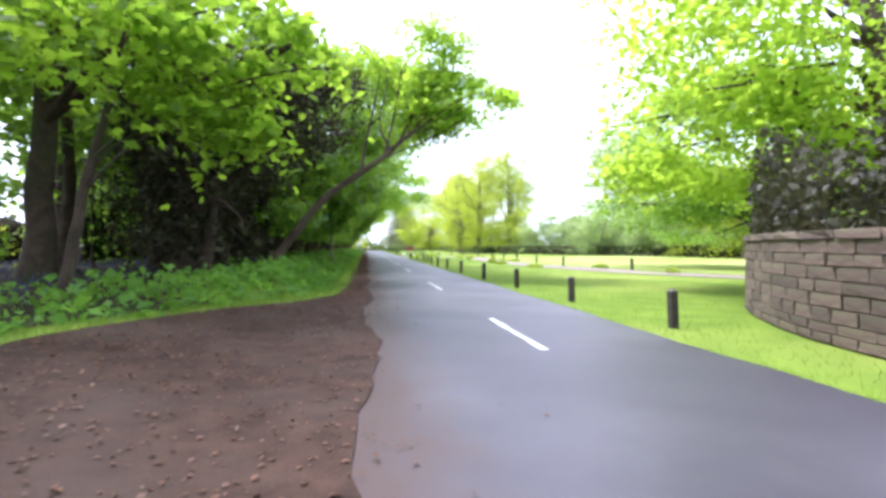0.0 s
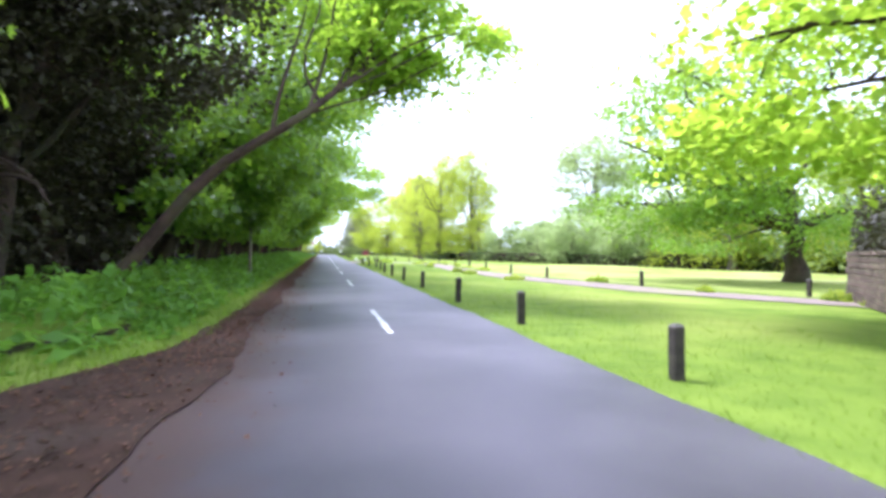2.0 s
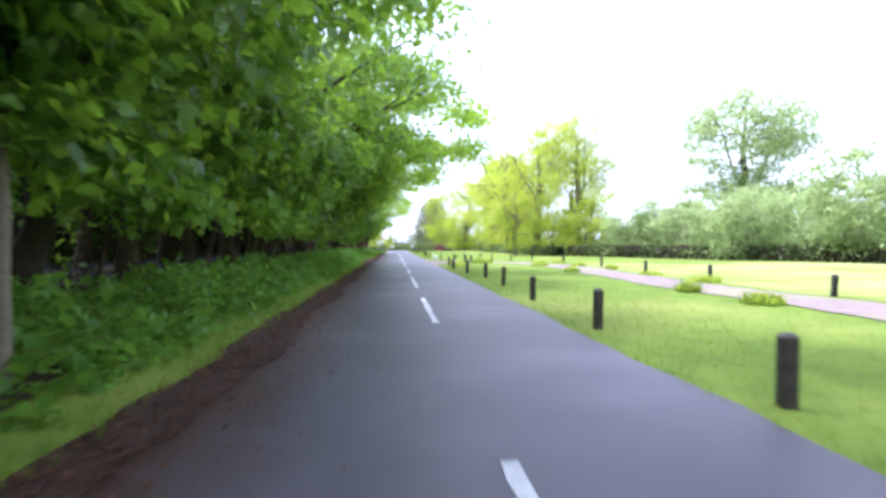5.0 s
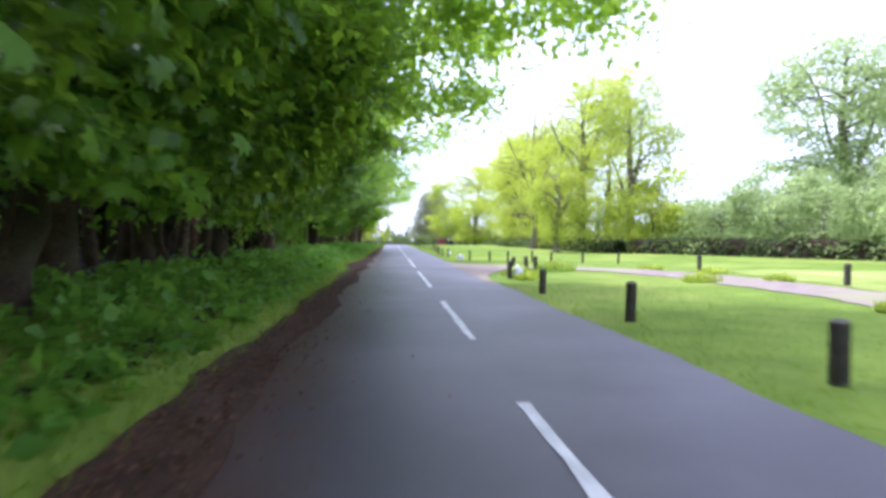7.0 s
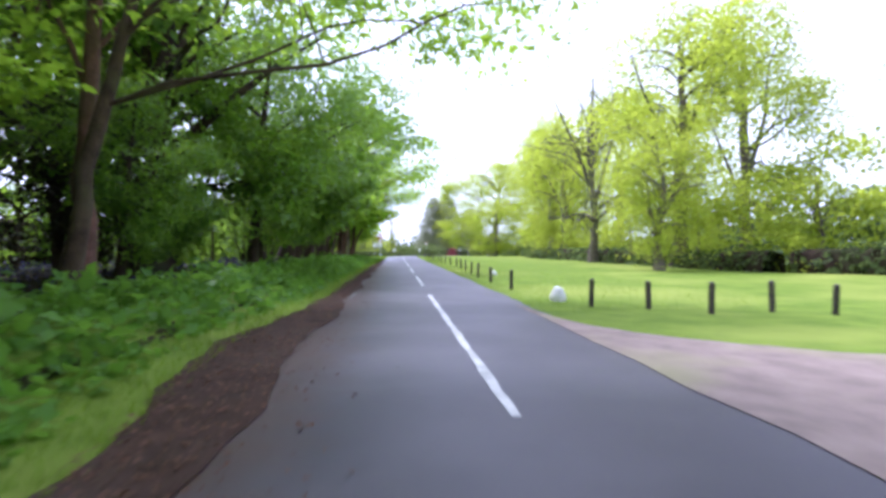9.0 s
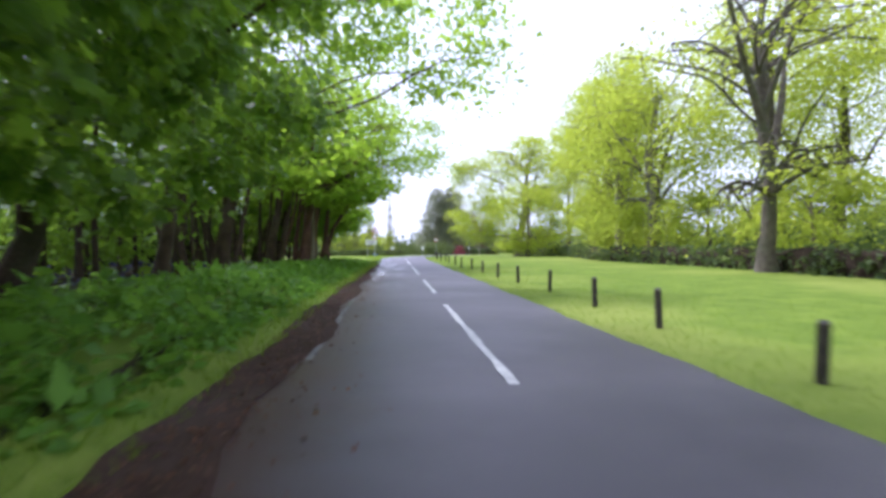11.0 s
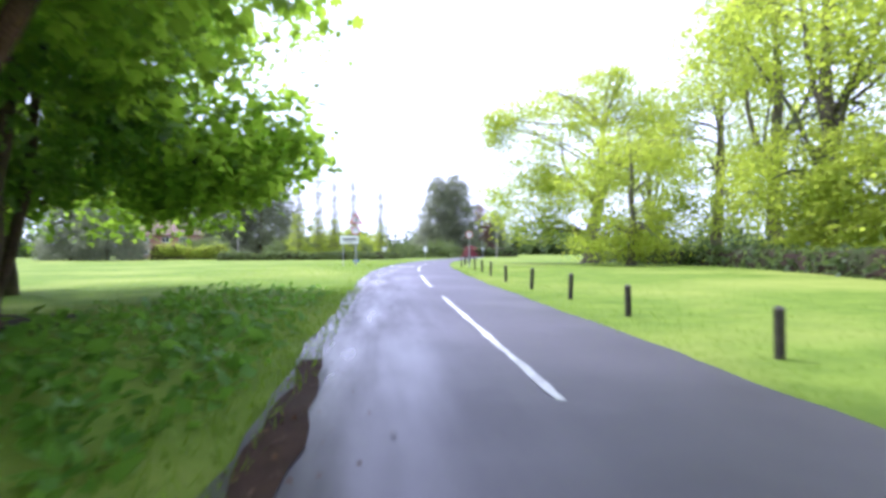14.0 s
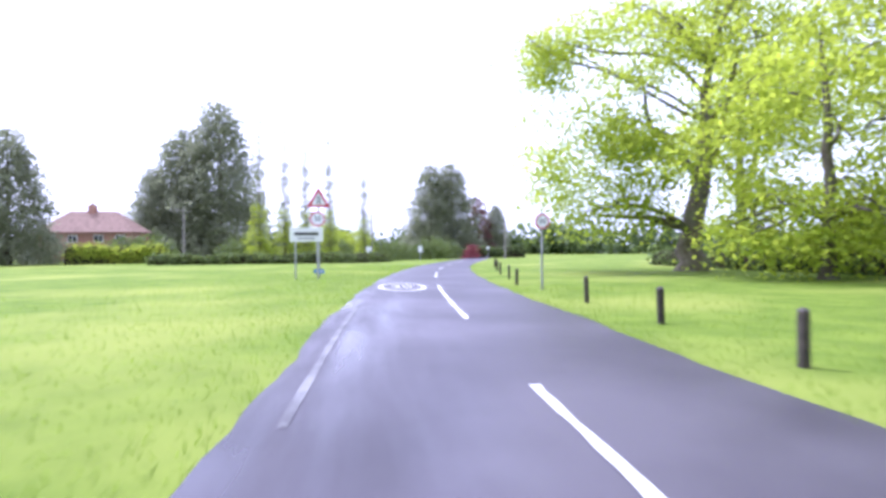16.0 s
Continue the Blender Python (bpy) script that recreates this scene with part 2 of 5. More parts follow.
SIGN_GREY = surface("sign_back", (0.25, 0.25, 0.26), (0.36, 0.36, 0.37), 2, 20, 0.5, 0.0, metal=0.6)
STEEL = surface("galvanised_steel", (0.32, 0.33, 0.34), (0.5, 0.5, 0.52), 6, 60, 0.45, 0.1, 0.003, metal=0.7)
TILE = surface("clay_roof_tile", (0.17, 0.105, 0.075), (0.30, 0.195, 0.145), 2, 14, 0.85, 0.6, 0.03)
GLASS_DARK = surface("window_glass", (0.02, 0.025, 0.03), (0.05, 0.055, 0.06), 1, 5, 0.08, 0.0)
TIMBER = surface("pole_timber", (0.19, 0.17, 0.15), (0.38, 0.35, 0.31), 4, 40, 0.9, 0.5, 0.01)


# ---- mesh helpers ----
def tri_mesh(name, co, tris):
    co, tris = np.asarray(co, np.float32).reshape(-1, 3), np.asarray(tris, np.int32).reshape(-1, 3)
    me = bpy.data.meshes.new(name)
    me.vertices.add(len(co))
    me.vertices.foreach_set("co", co.ravel())
    me.loops.add(len(tris) * 3)
    me.loops.foreach_set("vertex_index", tris.ravel())
    me.polygons.add(len(tris))
    me.polygons.foreach_set("loop_start", np.arange(0, len(tris) * 3, 3, dtype=np.int32))
    me.update(calc_edges=True)
    return me


def smooth(me):
    me.polygons.foreach_set("use_smooth", np.ones(len(me.polygons), bool))
    return me


def put(name, me, material, parent=None, label=""):
    ob = new(name, me)
    if material and not me.materials:
        me.materials.append(material)
    if parent:
        ob.parent = parent
    if label:
        ob["label"] = label
    return ob


def part(name, bm, material, parent, label=""):
    me = bpy.data.meshes.new(name)
    bm.to_mesh(me)
    bm.free()
    return put(name, me, material, parent, label)


def base(name, x, y, z=0.0, turn=0.0):
    ob = new(name)
    ob.empty_display_size = 0.3
    ob.matrix_basis = pose(x, y, z, 0, 0, turn)
    return ob


def add_box(bm, lo, hi, bevel=0.0):
    made = bmesh.ops.create_cube(bm, size=1.0)["verts"]
    lo, hi = Vector(lo), Vector(hi)
    for v in made:
        v.co = Vector([(lo[k] + hi[k]) / 2 + v.co[k] * (hi[k] - lo[k]) for k in range(3)])
    if bevel:
        edges = list({e for v in made for e in v.link_edges})
        bmesh.ops.bevel(bm, geom=edges, offset=bevel, segments=1, affect="EDGES")


def add_rod(bm, a, b, r0, r1=None, sides=10):
    a, b = Vector(a), Vector(b)
    m = Matrix.Translation((a + b) / 2) @ (b - a).to_track_quat("Z", "Y").to_matrix().to_4x4()
    bmesh.ops.create_cone(bm, cap_ends=True, segments=sides, radius1=r0, radius2=r0 if r1 is None else r1, depth=(b - a).length, matrix=m)


def tubes(lines, sides=8):
    """Verts and triangles of tapered tubes along lines of (points, radii)."""
    co, tr, at = [], [], 0
    ang = np.linspace(0, 2 * np.pi, sides, endpoint=False)
    for pts, rad in lines:
        pts, rad = np.asarray(pts, float), np.asarray(rad, float)
        way = np.gradient(pts, axis=0)
        way /= np.linalg.norm(way, axis=1, keepdims=True) + 1e-9
        side = np.cross(way, (0.31, 0.87, 0.12))
        side /= np.linalg.norm(side, axis=1, keepdims=True) + 1e-9
        up = np.cross(way, side)
        ring = pts[:, None] + rad[:, None, None] * (np.cos(ang)[None, :, None] * side[:, None] + np.sin(ang)[None, :, None] * up[:, None])
        co.append(ring.reshape(-1, 3))
        k = np.arange(sides)
        k2 = (k + 1) % sides
        for i in range(len(pts) - 1):
            a, b = at + i * sides, at + (i + 1) * sides
            tr.append(np.stack([a + k, a + k2, b + k2], 1))
            tr.append(np.stack([a + k, b + k2, b + k], 1))
        at += len(pts) * sides
    return np.concatenate(co), np.concatenate(tr)


DIAMOND = (np.array([(0, 0, 0), (0.36, 0.42, 0.10), (0, 1, -0.05), (-0.36, 0.42, 0.10)]), np.array([(0, 1, 2), (0, 2, 3)]))
LOBED = (np.array([(0, 0, 0), (0.30, 0.05, 0.03), (0.58, 0.28, 0.0), (0.34, 0.42, 0.06), (0.46, 0.74, -0.04), (0.14, 0.68, 0.05), (0, 1.05, -0.10),
                   (-0.14, 0.68, 0.05), (-0.46, 0.74, -0.04), (-0.34, 0.42, 0.06), (-0.58, 0.28, 0.0), (-0.30, 0.05, 0.03)]),
         np.array([(0, 1, 3), (1, 2, 3), (0, 3, 5), (3, 4, 5), (0, 5, 6), (0, 6, 7), (0, 7, 9), (7, 8, 9), (0, 9, 11), (9, 10, 11)]))
TRILOBE = (np.array([(0, 0, 0), (0.52, 0.30, 0.06), (0.22, 0.46, 0.02), (0, 1, -0.08), (-0.22, 0.46, 0.02), (-0.52, 0.30, 0.06)]), np.array([(0, 1, 2), (0, 2, 3), (0, 3, 4), (0, 4, 5)]))
BLADE_SHAPE = (np.array([(-0.06, 0, 0), (0.06, 0, 0), (0, 1, 0.12)]), np.array([(0, 1, 2)]))


def leaves(rng, at, size, shape=DIAMOND, upright=0.75, hang=0.25, face=(0, 0, 1)):
    """Many leaves at given points. upright: how far they keep to the way they face; hang: how far tips droop."""
    n = len(at)
    nrm = rng.normal(size=(n, 3)) * (1 - upright) + np.array(face) * upright
    nrm /= np.linalg.norm(nrm, axis=1, keepdims=True) + 1e-9
    tip = rng.normal(size=(n, 3)) - np.array([0, 0, hang * 2])
    tip -= nrm * (tip * nrm).sum(1, keepdims=True)
    tip /= np.linalg.norm(tip, axis=1, keepdims=True) + 1e-9
    side = np.cross(tip, nrm)
    s = size * rng.uniform(0.6, 1.35, n)
    v, f = shape
    co = at[:, None] + s[:, None, None] * (v[None, :, 0, None] * side[:, None] + v[None, :, 1, None] * tip[:, None] + v[None, :, 2, None] * nrm[:, None])
    tr = f[None] + (np.arange(n) * len(v))[:, None, None]
    return co.reshape(-1, 3), tr.reshape(-1, 3)


def bend(rng, a, b, n=6, wob=0.08, sag=0.0):
    """A wobbling line from a to b."""
    a, b = np.asarray(a, float), np.asarray(b, float)
    t = np.linspace(0, 1, n)[:, None]
    p = a + (b - a) * t
    w = np.zeros((n, 3))
    w[1:-1] = rng.normal(size=(n - 2, 3)) * np.linalg.norm(b - a) * wob * 1.8
    for _ in range(3):
        w[1:-1] = (w[:-2] + 2 * w[1:-1] + w[2:]) / 4
    p += w
    p[:, 2] += sag * 4 * (t * (1 - t))[:, 0]
    return p


def crown_points(rng, boxes, clumps, per, spread, flat=0.35, hollow=0.55, keep=None):
    """Leaf places in clumps, gathered in lobes round the outside of a few ellipsoids (centre, radii, share), with gaps between."""
    tips = []
    share = np.array([b[2] for b in boxes], float)
    for (c, r, _), n in zip(boxes, (clumps * share / share.sum()).astype(int)):
        lobes = max(9, n // 17)
        d = rng.normal(size=(lobes, 3))
        d /= np.linalg.norm(d, axis=1, keepdims=True)
        heart = np.asarray(c) + d * np.asarray(r) * rng.uniform(hollow, 0.86, (lobes, 1))
        width = rng.uniform(0.24, 0.46, lobes)
        w = rng.integers(0, lobes, n)
        e = rng.normal(size=(n, 3))
        e /= np.linalg.norm(e, axis=1, keepdims=True)
        tips.append(heart[w] + e * np.asarray(r) * width[w][:, None] * rng.uniform(0.35, 1.0, (n, 1)) * np.array([1, 1, 0.75]))
    tips = np.concatenate(tips)
    if keep is not None:
        tips = tips[keep(tips)]
    off = rng.normal(size=(len(tips), per, 3)) * spread * np.array([1, 1, flat])
    off[..., 2] -= (off[..., 0] ** 2 + off[..., 1] ** 2) / (spread * 3)
    out = (tips[:, None] + off).reshape(-1, 3)
    if keep is not None:
        out = out[keep(out)]
    return out, tips


def tree(name, seed, trunk, radius, boxes, clumps, per, spread, leaf, leaf_size, bark, limbs=12, shape=DIAMOND, keep=None, upright=0.6, hollow=0.55, sides=9, extra=(), twig=0.02, flat=0.22, boughs=None, bough_clumps=215, face=(0, 0, 1)):
    """A tree standing at the origin: trunk is a line of points; limbs run from it to leaf clumps."""
    rng = np.random.default_rng(seed)
    root = base(name, 0, 0)
    pts, tips = crown_points(rng, boxes, clumps, per, spread, flat, hollow, keep)
    trunk = np.asarray(trunk, float)
    dense = np.stack([np.interp(np.linspace(0, 1, 14), np.linspace(0, 1, len(trunk)), trunk[:, k]) for k in range(3)], 1)
    dense[1:, :2] += rng.normal(size=(13, 2)) * radius * 0.18
    rad = radius * np.interp(np.linspace(0, 1, 14), [0, 0.04, 0.12, 0.6, 1], [1.7, 1.25, 1.0, 0.7, 0.22])
    dense[0, 2] -= 0.35
    lines = [(dense, rad)]
    for i in rng.choice(len(tips), min(limbs, len(tips)), replace=False):
        t = tips[i]
        j = int(np.clip(np.searchsorted(dense[:, 2], t[2] - np.linalg.norm(t[:2] - dense[7, :2]) * rng.uniform(0.25, 0.7)), 4, 12))
        r0 = rad[j] * rng.uniform(0.3, 0.55)
        limb = bend(rng, dense[j], t, 8, 0.04, 0.5)
        lines.append((limb, np.linspace(r0, twig, 8)))
        for k in (3, 5, 6):
            near = tips[np.argsort(np.linalg.norm(tips - limb[k], axis=1))[rng.integers(2, 14)]]
            lines.append((bend(rng, limb[k], near, 5, 0.05, 0.2), np.linspace(r0 * 0.4, twig * 0.5, 5)))
    for a, b, r in extra:
        lines.append((bend(rng, a, b, 8, 0.04, 0.3), np.linspace(r, r * 0.14, 8)))
    (c1, t1), (c2, t2) = tubes(lines[:1] + lines[len(lines) - len(extra):] if extra else lines[:1], sides), tubes(lines[1:len(lines) - len(extra)], 5)
    put("trunk", smooth(tri_mesh("trunk", np.concatenate([c1, c2]), np.concatenate([t1, t2 + len(c1)]))), bark, root)
    put("crown", tri_mesh("crown", *leaves(rng, pts, leaf_size, shape, upright, 0.25, face)), leaf, root)
    if boughs:
        low, _ = crown_points(rng, boughs, bough_clumps, 13, 0.36, 0.3, 0.6, keep)
        put("low_bough", tri_mesh("low_bough", *leaves(rng, low, 0.235, LOBED, 0.62, 0.6, face)), leaf, root, "low bough of large lobed leaves")
    return root


def plant(proto, x, y, z=0.0, turn=0.0, size=1.0):
    ob = copy_thing(proto, pose(x, y, z, 0, 0, turn))
    ob.scale = (size, size, size)
    return ob


def settle(proto, x, y, z=0.0, turn=0.0, size=1.0):
    """Puts the first one of a kind in its own place."""
    proto.matrix_basis = pose(x, y, z, 0, 0, turn)
    proto.scale = (size, size, size)
    return proto


# ---- the lie of the land ----
def fall(y):
    """Height of the ground along the road."""
    y = np.asarray(y, float)
    return -0.013 * np.clip(y - 150, 0, 170)


def road_mid(y):
    y = np.asarray(y, float)
    k = np.clip(y - 138, 0, 62)
    return 2.0 + 0.0021 * k ** 2 + np.clip(y - 200, 0, None) * 0.26


def land(x, y):
    x, y = np.asarray(x, float), np.asarray(y, float)
    off = x - road_mid(y)
    bank = np.clip((-off - 2.6) / 2.5, 0, 1)
    end = np.clip((136 - y) / 10, 0, 1)
    rise = 0.16 * bank * bank * (3 - 2 * bank) * end
    soft = 0.05 * np.sin(x * 0.31 + 1.0) * np.sin(y * 0.17) * np.clip((np.abs(off) - 6) / 8, 0, 1)
    return fall(y) + rise + soft - 0.03 * np.clip((np.abs(off) - 2.0) / 0.6, 0, 1) * (1 - bank)


def sheet(name, xs, ys, height, material, label, category, lift=0.0):
    """A ground sheet on a grid; xs may be a function of y and a 0..1 share across."""
    ys = np.asarray(ys, float)
    if callable(xs):
        X = np.stack([xs(ys, u) for u in np.linspace(0, 1, 9)], 1)
    else:
        X = np.repeat(np.asarray(xs, float)[None], len(ys), 0)
    Y = np.repeat(ys[:, None], X.shape[1], 1)
    co = np.stack([X, Y, height(X, Y) + lift], -1).reshape(-1, 3)
    w = X.shape[1]
    i = (np.arange(len(ys) - 1)[:, None] * w + np.arange(w - 1)[None]).ravel()
    tr = np.concatenate([np.stack([i, i + 1, i + w + 1], 1), np.stack([i, i + w + 1, i + w], 1)])
    ob = put(name, smooth(tri_mesh(name, co, tr)), material)
    return tagged(ob, label, category, kind="structure")


def ragged(y, seed, amp=0.12):
    return amp * (np.sin(y * 0.9 + seed) + 0.6 * np.sin(y * 2.3 + seed * 2) + 0.5 * np.sin(y * 5.1 + seed * 3)) / 2


gx = np.concatenate([[-1500, -600, -250, -120], np.arange(-70, -8, 3), np.arange(-8, 12, 0.5), np.arange(12, 60, 3), [80, 130, 250, 600, 1500]])
gy = np.concatenate([[-800, -300, -120, -60], np.arange(-40, 300, 2.0), [330, 400, 600, 1200, 2500]])
sheet("ground", gx, gy, land, GRASS, "bright green mown grass of the roadside commons", "grass")
sheet("road", lambda y, u: road_mid(y) + (u - 0.5) * 4.55 + (2 * abs(u - 0.5)) ** 8 * ragged(y, 1 + 3 * u, 0.08), np.arange(-60, 330, 0.5),
      lambda x, y: fall(y) + 0.03 * (1 - ((x - road_mid(y)) / 2.3) ** 2), ASPHALT, "worn grey asphalt lane with a slight crown", "road", 0.006)
def litter_edge(y):
    return -0.62 - 3.6 * np.clip((16.5 - y) / 9, 0, 1) ** 1.4 - 0.5 * np.exp(-((y - 74) / 3.5) ** 2) + 0.22 * np.clip((y - 106) / 8, 0, 1) + 0.26 * np.clip((y - 118) / 10, 0, 1)


sheet("woodland_floor", lambda y, u: -29 + u * (28.0 + litter_edge(y) - 3.4 * np.clip((y - 106) / 12, 0, 1)) + (1 - u) ** 6 * ragged(y, 9, 1.2) + u ** 6 * ragged(y, 4, 0.35), np.arange(-45, 134, 1.0), land, SOIL_AND_HEDGE_SHADE,
      "dark bare soil and leaf mould under the trees", "soil", 0.02)


sheet("leaf_litter", lambda y, u: litter_edge(y) + ragged(y, 2, 0.15) + u * (0.06 - litter_edge(y)) + u ** 6 * ragged(y, 7, 0.16), np.arange(-30, 128.5, 0.4),
      lambda x, y: np.maximum(land(x, y), -0.015) + 0.02, LITTER, "strip of red-brown dead leaves along the road edge", "leaf litter", 0.012)


# the gravel track: runs beside the road, then swings into it
line = np.array([(24, 10), (18, 18), (13.0, 26), (11.4, 36), (11.3, 47), (11.7, 55), (12.0, 61), (11.4, 66.2), (9.9, 69.2), (8.2, 70.3)], float)
s = np.linspace(0, 1, 120)
mid = np.stack([np.interp(s, np.linspace(0, 1, len(line)), line[:, k]) for k in (0, 1)], 1)
for _ in range(10):
    mid[1:-1] = (mid[:-2] + mid[1:-1] * 2 + mid[2:]) / 4
way = np.gradient(mid, axis=0)
way /= np.linalg.norm(way, axis=1, keepdims=True)
wide = np.interp(s, [0, 0.6, 1], [1.3, 1.15, 1.3])
tco = []
for k, u in enumerate(np.linspace(-1, 1, 7)):
    edge = mid + np.stack([way[:, 1], -way[:, 0]], 1) * (wide * u + (abs(u) > 0.9) * ragged(s * 60, k, 0.25))[:, None]
    tco.append(np.stack([edge[:, 0], edge[:, 1], land(edge[:, 0], edge[:, 1]) + 0.024], 1))
tco = np.stack(tco, 1)
ti = (np.arange(119)[:, None] * 7 + np.arange(6)[None]).ravel()
tagged(put("gravel_track", smooth(tri_mesh("gravel_track", tco.reshape(-1, 3), np.concatenate([np.stack([ti, ti + 1, ti + 8], 1), np.stack([ti, ti + 8, ti + 7], 1)]))), GRAVEL),
       "pale pinkish gravel track beside the lane", "track", kind="structure")
mx = np.concatenate([np.linspace(4.0, 5.0, 9), np.linspace(5.25, 8.6, 14)])
near = np.interp(mx, [4.0, 4.25, 4.5, 5.2, 6.3, 8.6], [60.5, 63.0, 65.2, 67.6, 69.2, 69.1]) + ragged(mx * 6, 1, 0.1)
far_y = np.interp(mx, [4.0, 4.2, 4.5, 5.2, 6.6, 8.6], [78.5, 76.4, 75.2, 73.9, 72.6, 71.6]) + ragged(mx * 6, 5, 0.1)
u = np.linspace(0, 1, 15)
mX = np.repeat(mx[:, None], 15, 1) + 0.05 * np.sin(u * 40)[None] * (mx < 4.05)[:, None]
mY = near[:, None] + (far_y - near)[:, None] * u[None]
mZ = np.interp(mX, [3.9, 4.27, 4.9], [0.022, 0.012, -0.008]) + 0.002
mi = (np.arange(len(mx) - 1)[:, None] * 15 + np.arange(14)[None]).ravel()
tagged(put("track_mouth", smooth(tri_mesh("track_mouth", np.stack([mX, mY, mZ], -1).reshape(-1, 3), np.concatenate([np.stack([mi, mi + 15, mi + 16], 1), np.stack([mi, mi + 16, mi + 1], 1)]))), GRAVEL),
       "pinkish gravel spread where the track meets the lane", "track", kind="structure")


sheet("dry_meadow", lambda y, u: np.interp(y, [8, 24, 36, 56, 68], [27, 17.0, 13.2, 13.0, 14.5]) + ragged(y, 3, 0.3) + u * (np.interp(y, [8, 40, 68], [47, 45, 35.5]) - np.interp(y, [8, 24, 36, 56, 68], [27, 17.0, 13.2, 13.0, 14.5])),
      np.arange(8, 68.1, 0.5), land, MEADOW, "pale dry uncut grass between track and hedge", "grass", 0.014)

# ---- road markings ----
def mark(name, x0, x1, y0, y1, material, label, worn=0.02):
    n = max(4, int((y1 - y0) / 0.25))
    y = np.linspace(y0, y1, n)
    mid2 = road_mid(y) - 2.0
    l, r = mid2 + x0 + ragged(y * 3, y0, worn), mid2 + x1 + ragged(y * 3, y0 + 2, worn)
    h = lambda x: fall(y) + 0.03 * (1 - ((x - road_mid(y)) / 2.3) ** 2) + 0.012
    co = np.concatenate([np.stack([l, y, h(l)], 1), np.stack([r, y, h(r)], 1)])
    k = np.arange(n - 1)
    ob = put(name, tri_mesh(name, co, np.concatenate([np.stack([k, n + k, n + k + 1], 1), np.stack([k, n + k + 1, k + 1], 1)])), material)
    return tagged(ob, label, "road marking", "centre line marks", "structure")


for y0, y1 in ((-2.5, 0.8), (6.6, 9.6), (16.0, 19.4), (27.2, 31.4), (37.2, 41.4), (44.6, 50.3), (53.0, 57.2), (60.4, 67.3), (70.0, 80.9), (84.6, 91.0), (94.6, 101.5), (104.5, 110.4),
               (114.2, 122.6), (126.4, 135.8), (139.2, 145.8), (150.4, 160.0), (166.0, 172.0), (177.0, 183.0), (188.0, 194.0), (199, 205)):
    mark("road_marking", 2.13, 2.23, y0, y1, PAINT, "white painted centre line dash on asphalt")
for y0, y1 in ((80, 92), (96, 106), (109, 128), (131, 143), (145.0, 153.5), (157, 200)):
    mark("edge_marking", 0.05, 0.14, y0, y1, WORN, "worn white edge line on asphalt", 0.012)

# the painted roundel on the lane
ring_y, ring_x = 159.4, 1.55
bm = bmesh.new()
outer = [(math.cos(a) * 0.80, math.sin(a) * 2.15) for a in np.linspace(0, 2 * math.pi, 49)[:-1]]
inner = [(x * 0.80, y * 0.86) for x, y in outer]
vo = [bm.verts.new((x, y, 0)) for x, y in outer]
vi = [bm.verts.new((x, y, 0)) for x, y in inner]
for i in range(48):
    bm.faces.new((vo[i], vo[(i + 1) % 48], vi[(i + 1) % 48], vi[i]))
roundel = part("roundel_marking", bm, PAINT, None)
tagged(roundel, "white speed limit roundel painted on asphalt", "road marking", kind="structure")
roundel.matrix_basis = pose(ring_x + 0.34, ring_y, float(fall(ring_y)) + 0.05, math.degrees(math.atan2(float(fall(ring_y + 2) - fall(ring_y - 2)), 4.0)), 0, 0)


def lettering(name, text, size, material, parent, m, stretch=1.0):
    cu = bpy.data.curves.new(name, "FONT")
    cu.body, cu.size, cu.align_x, cu.align_y, cu.extrude = text, size, "CENTER", "CENTER", 0.001
    tmp = new("tmp", cu)
    me = bpy.data.meshes.new_from_object(tmp.evaluated_get(bpy.context.evaluated_depsgraph_get()))
    bpy.data.objects.remove(tmp)
    bpy.data.curves.remove(cu)
    ob = put(name, me, material, parent)
    ob.matrix_basis = m @ Matrix.Diagonal((1, stretch, 1, 1))
    return ob


lettering("number", "30", 0.75, PAINT, roundel, pose(0, 0, 0.002), 3.2)


# ---- trees beside the lane ----
def roadside_keep(q):
    """Clear of the lane: the lowest leaves hang over the verge, higher ones reach over the asphalt."""
    low = np.interp(q[:, 0], [-9, 0.6, 2.2, 3.6, 5.0, 8.0, 12.0], [2.2, 1.25, 1.5, 2.8, 4.0, 5.3, 5.7])
    return q[:, 2] > low


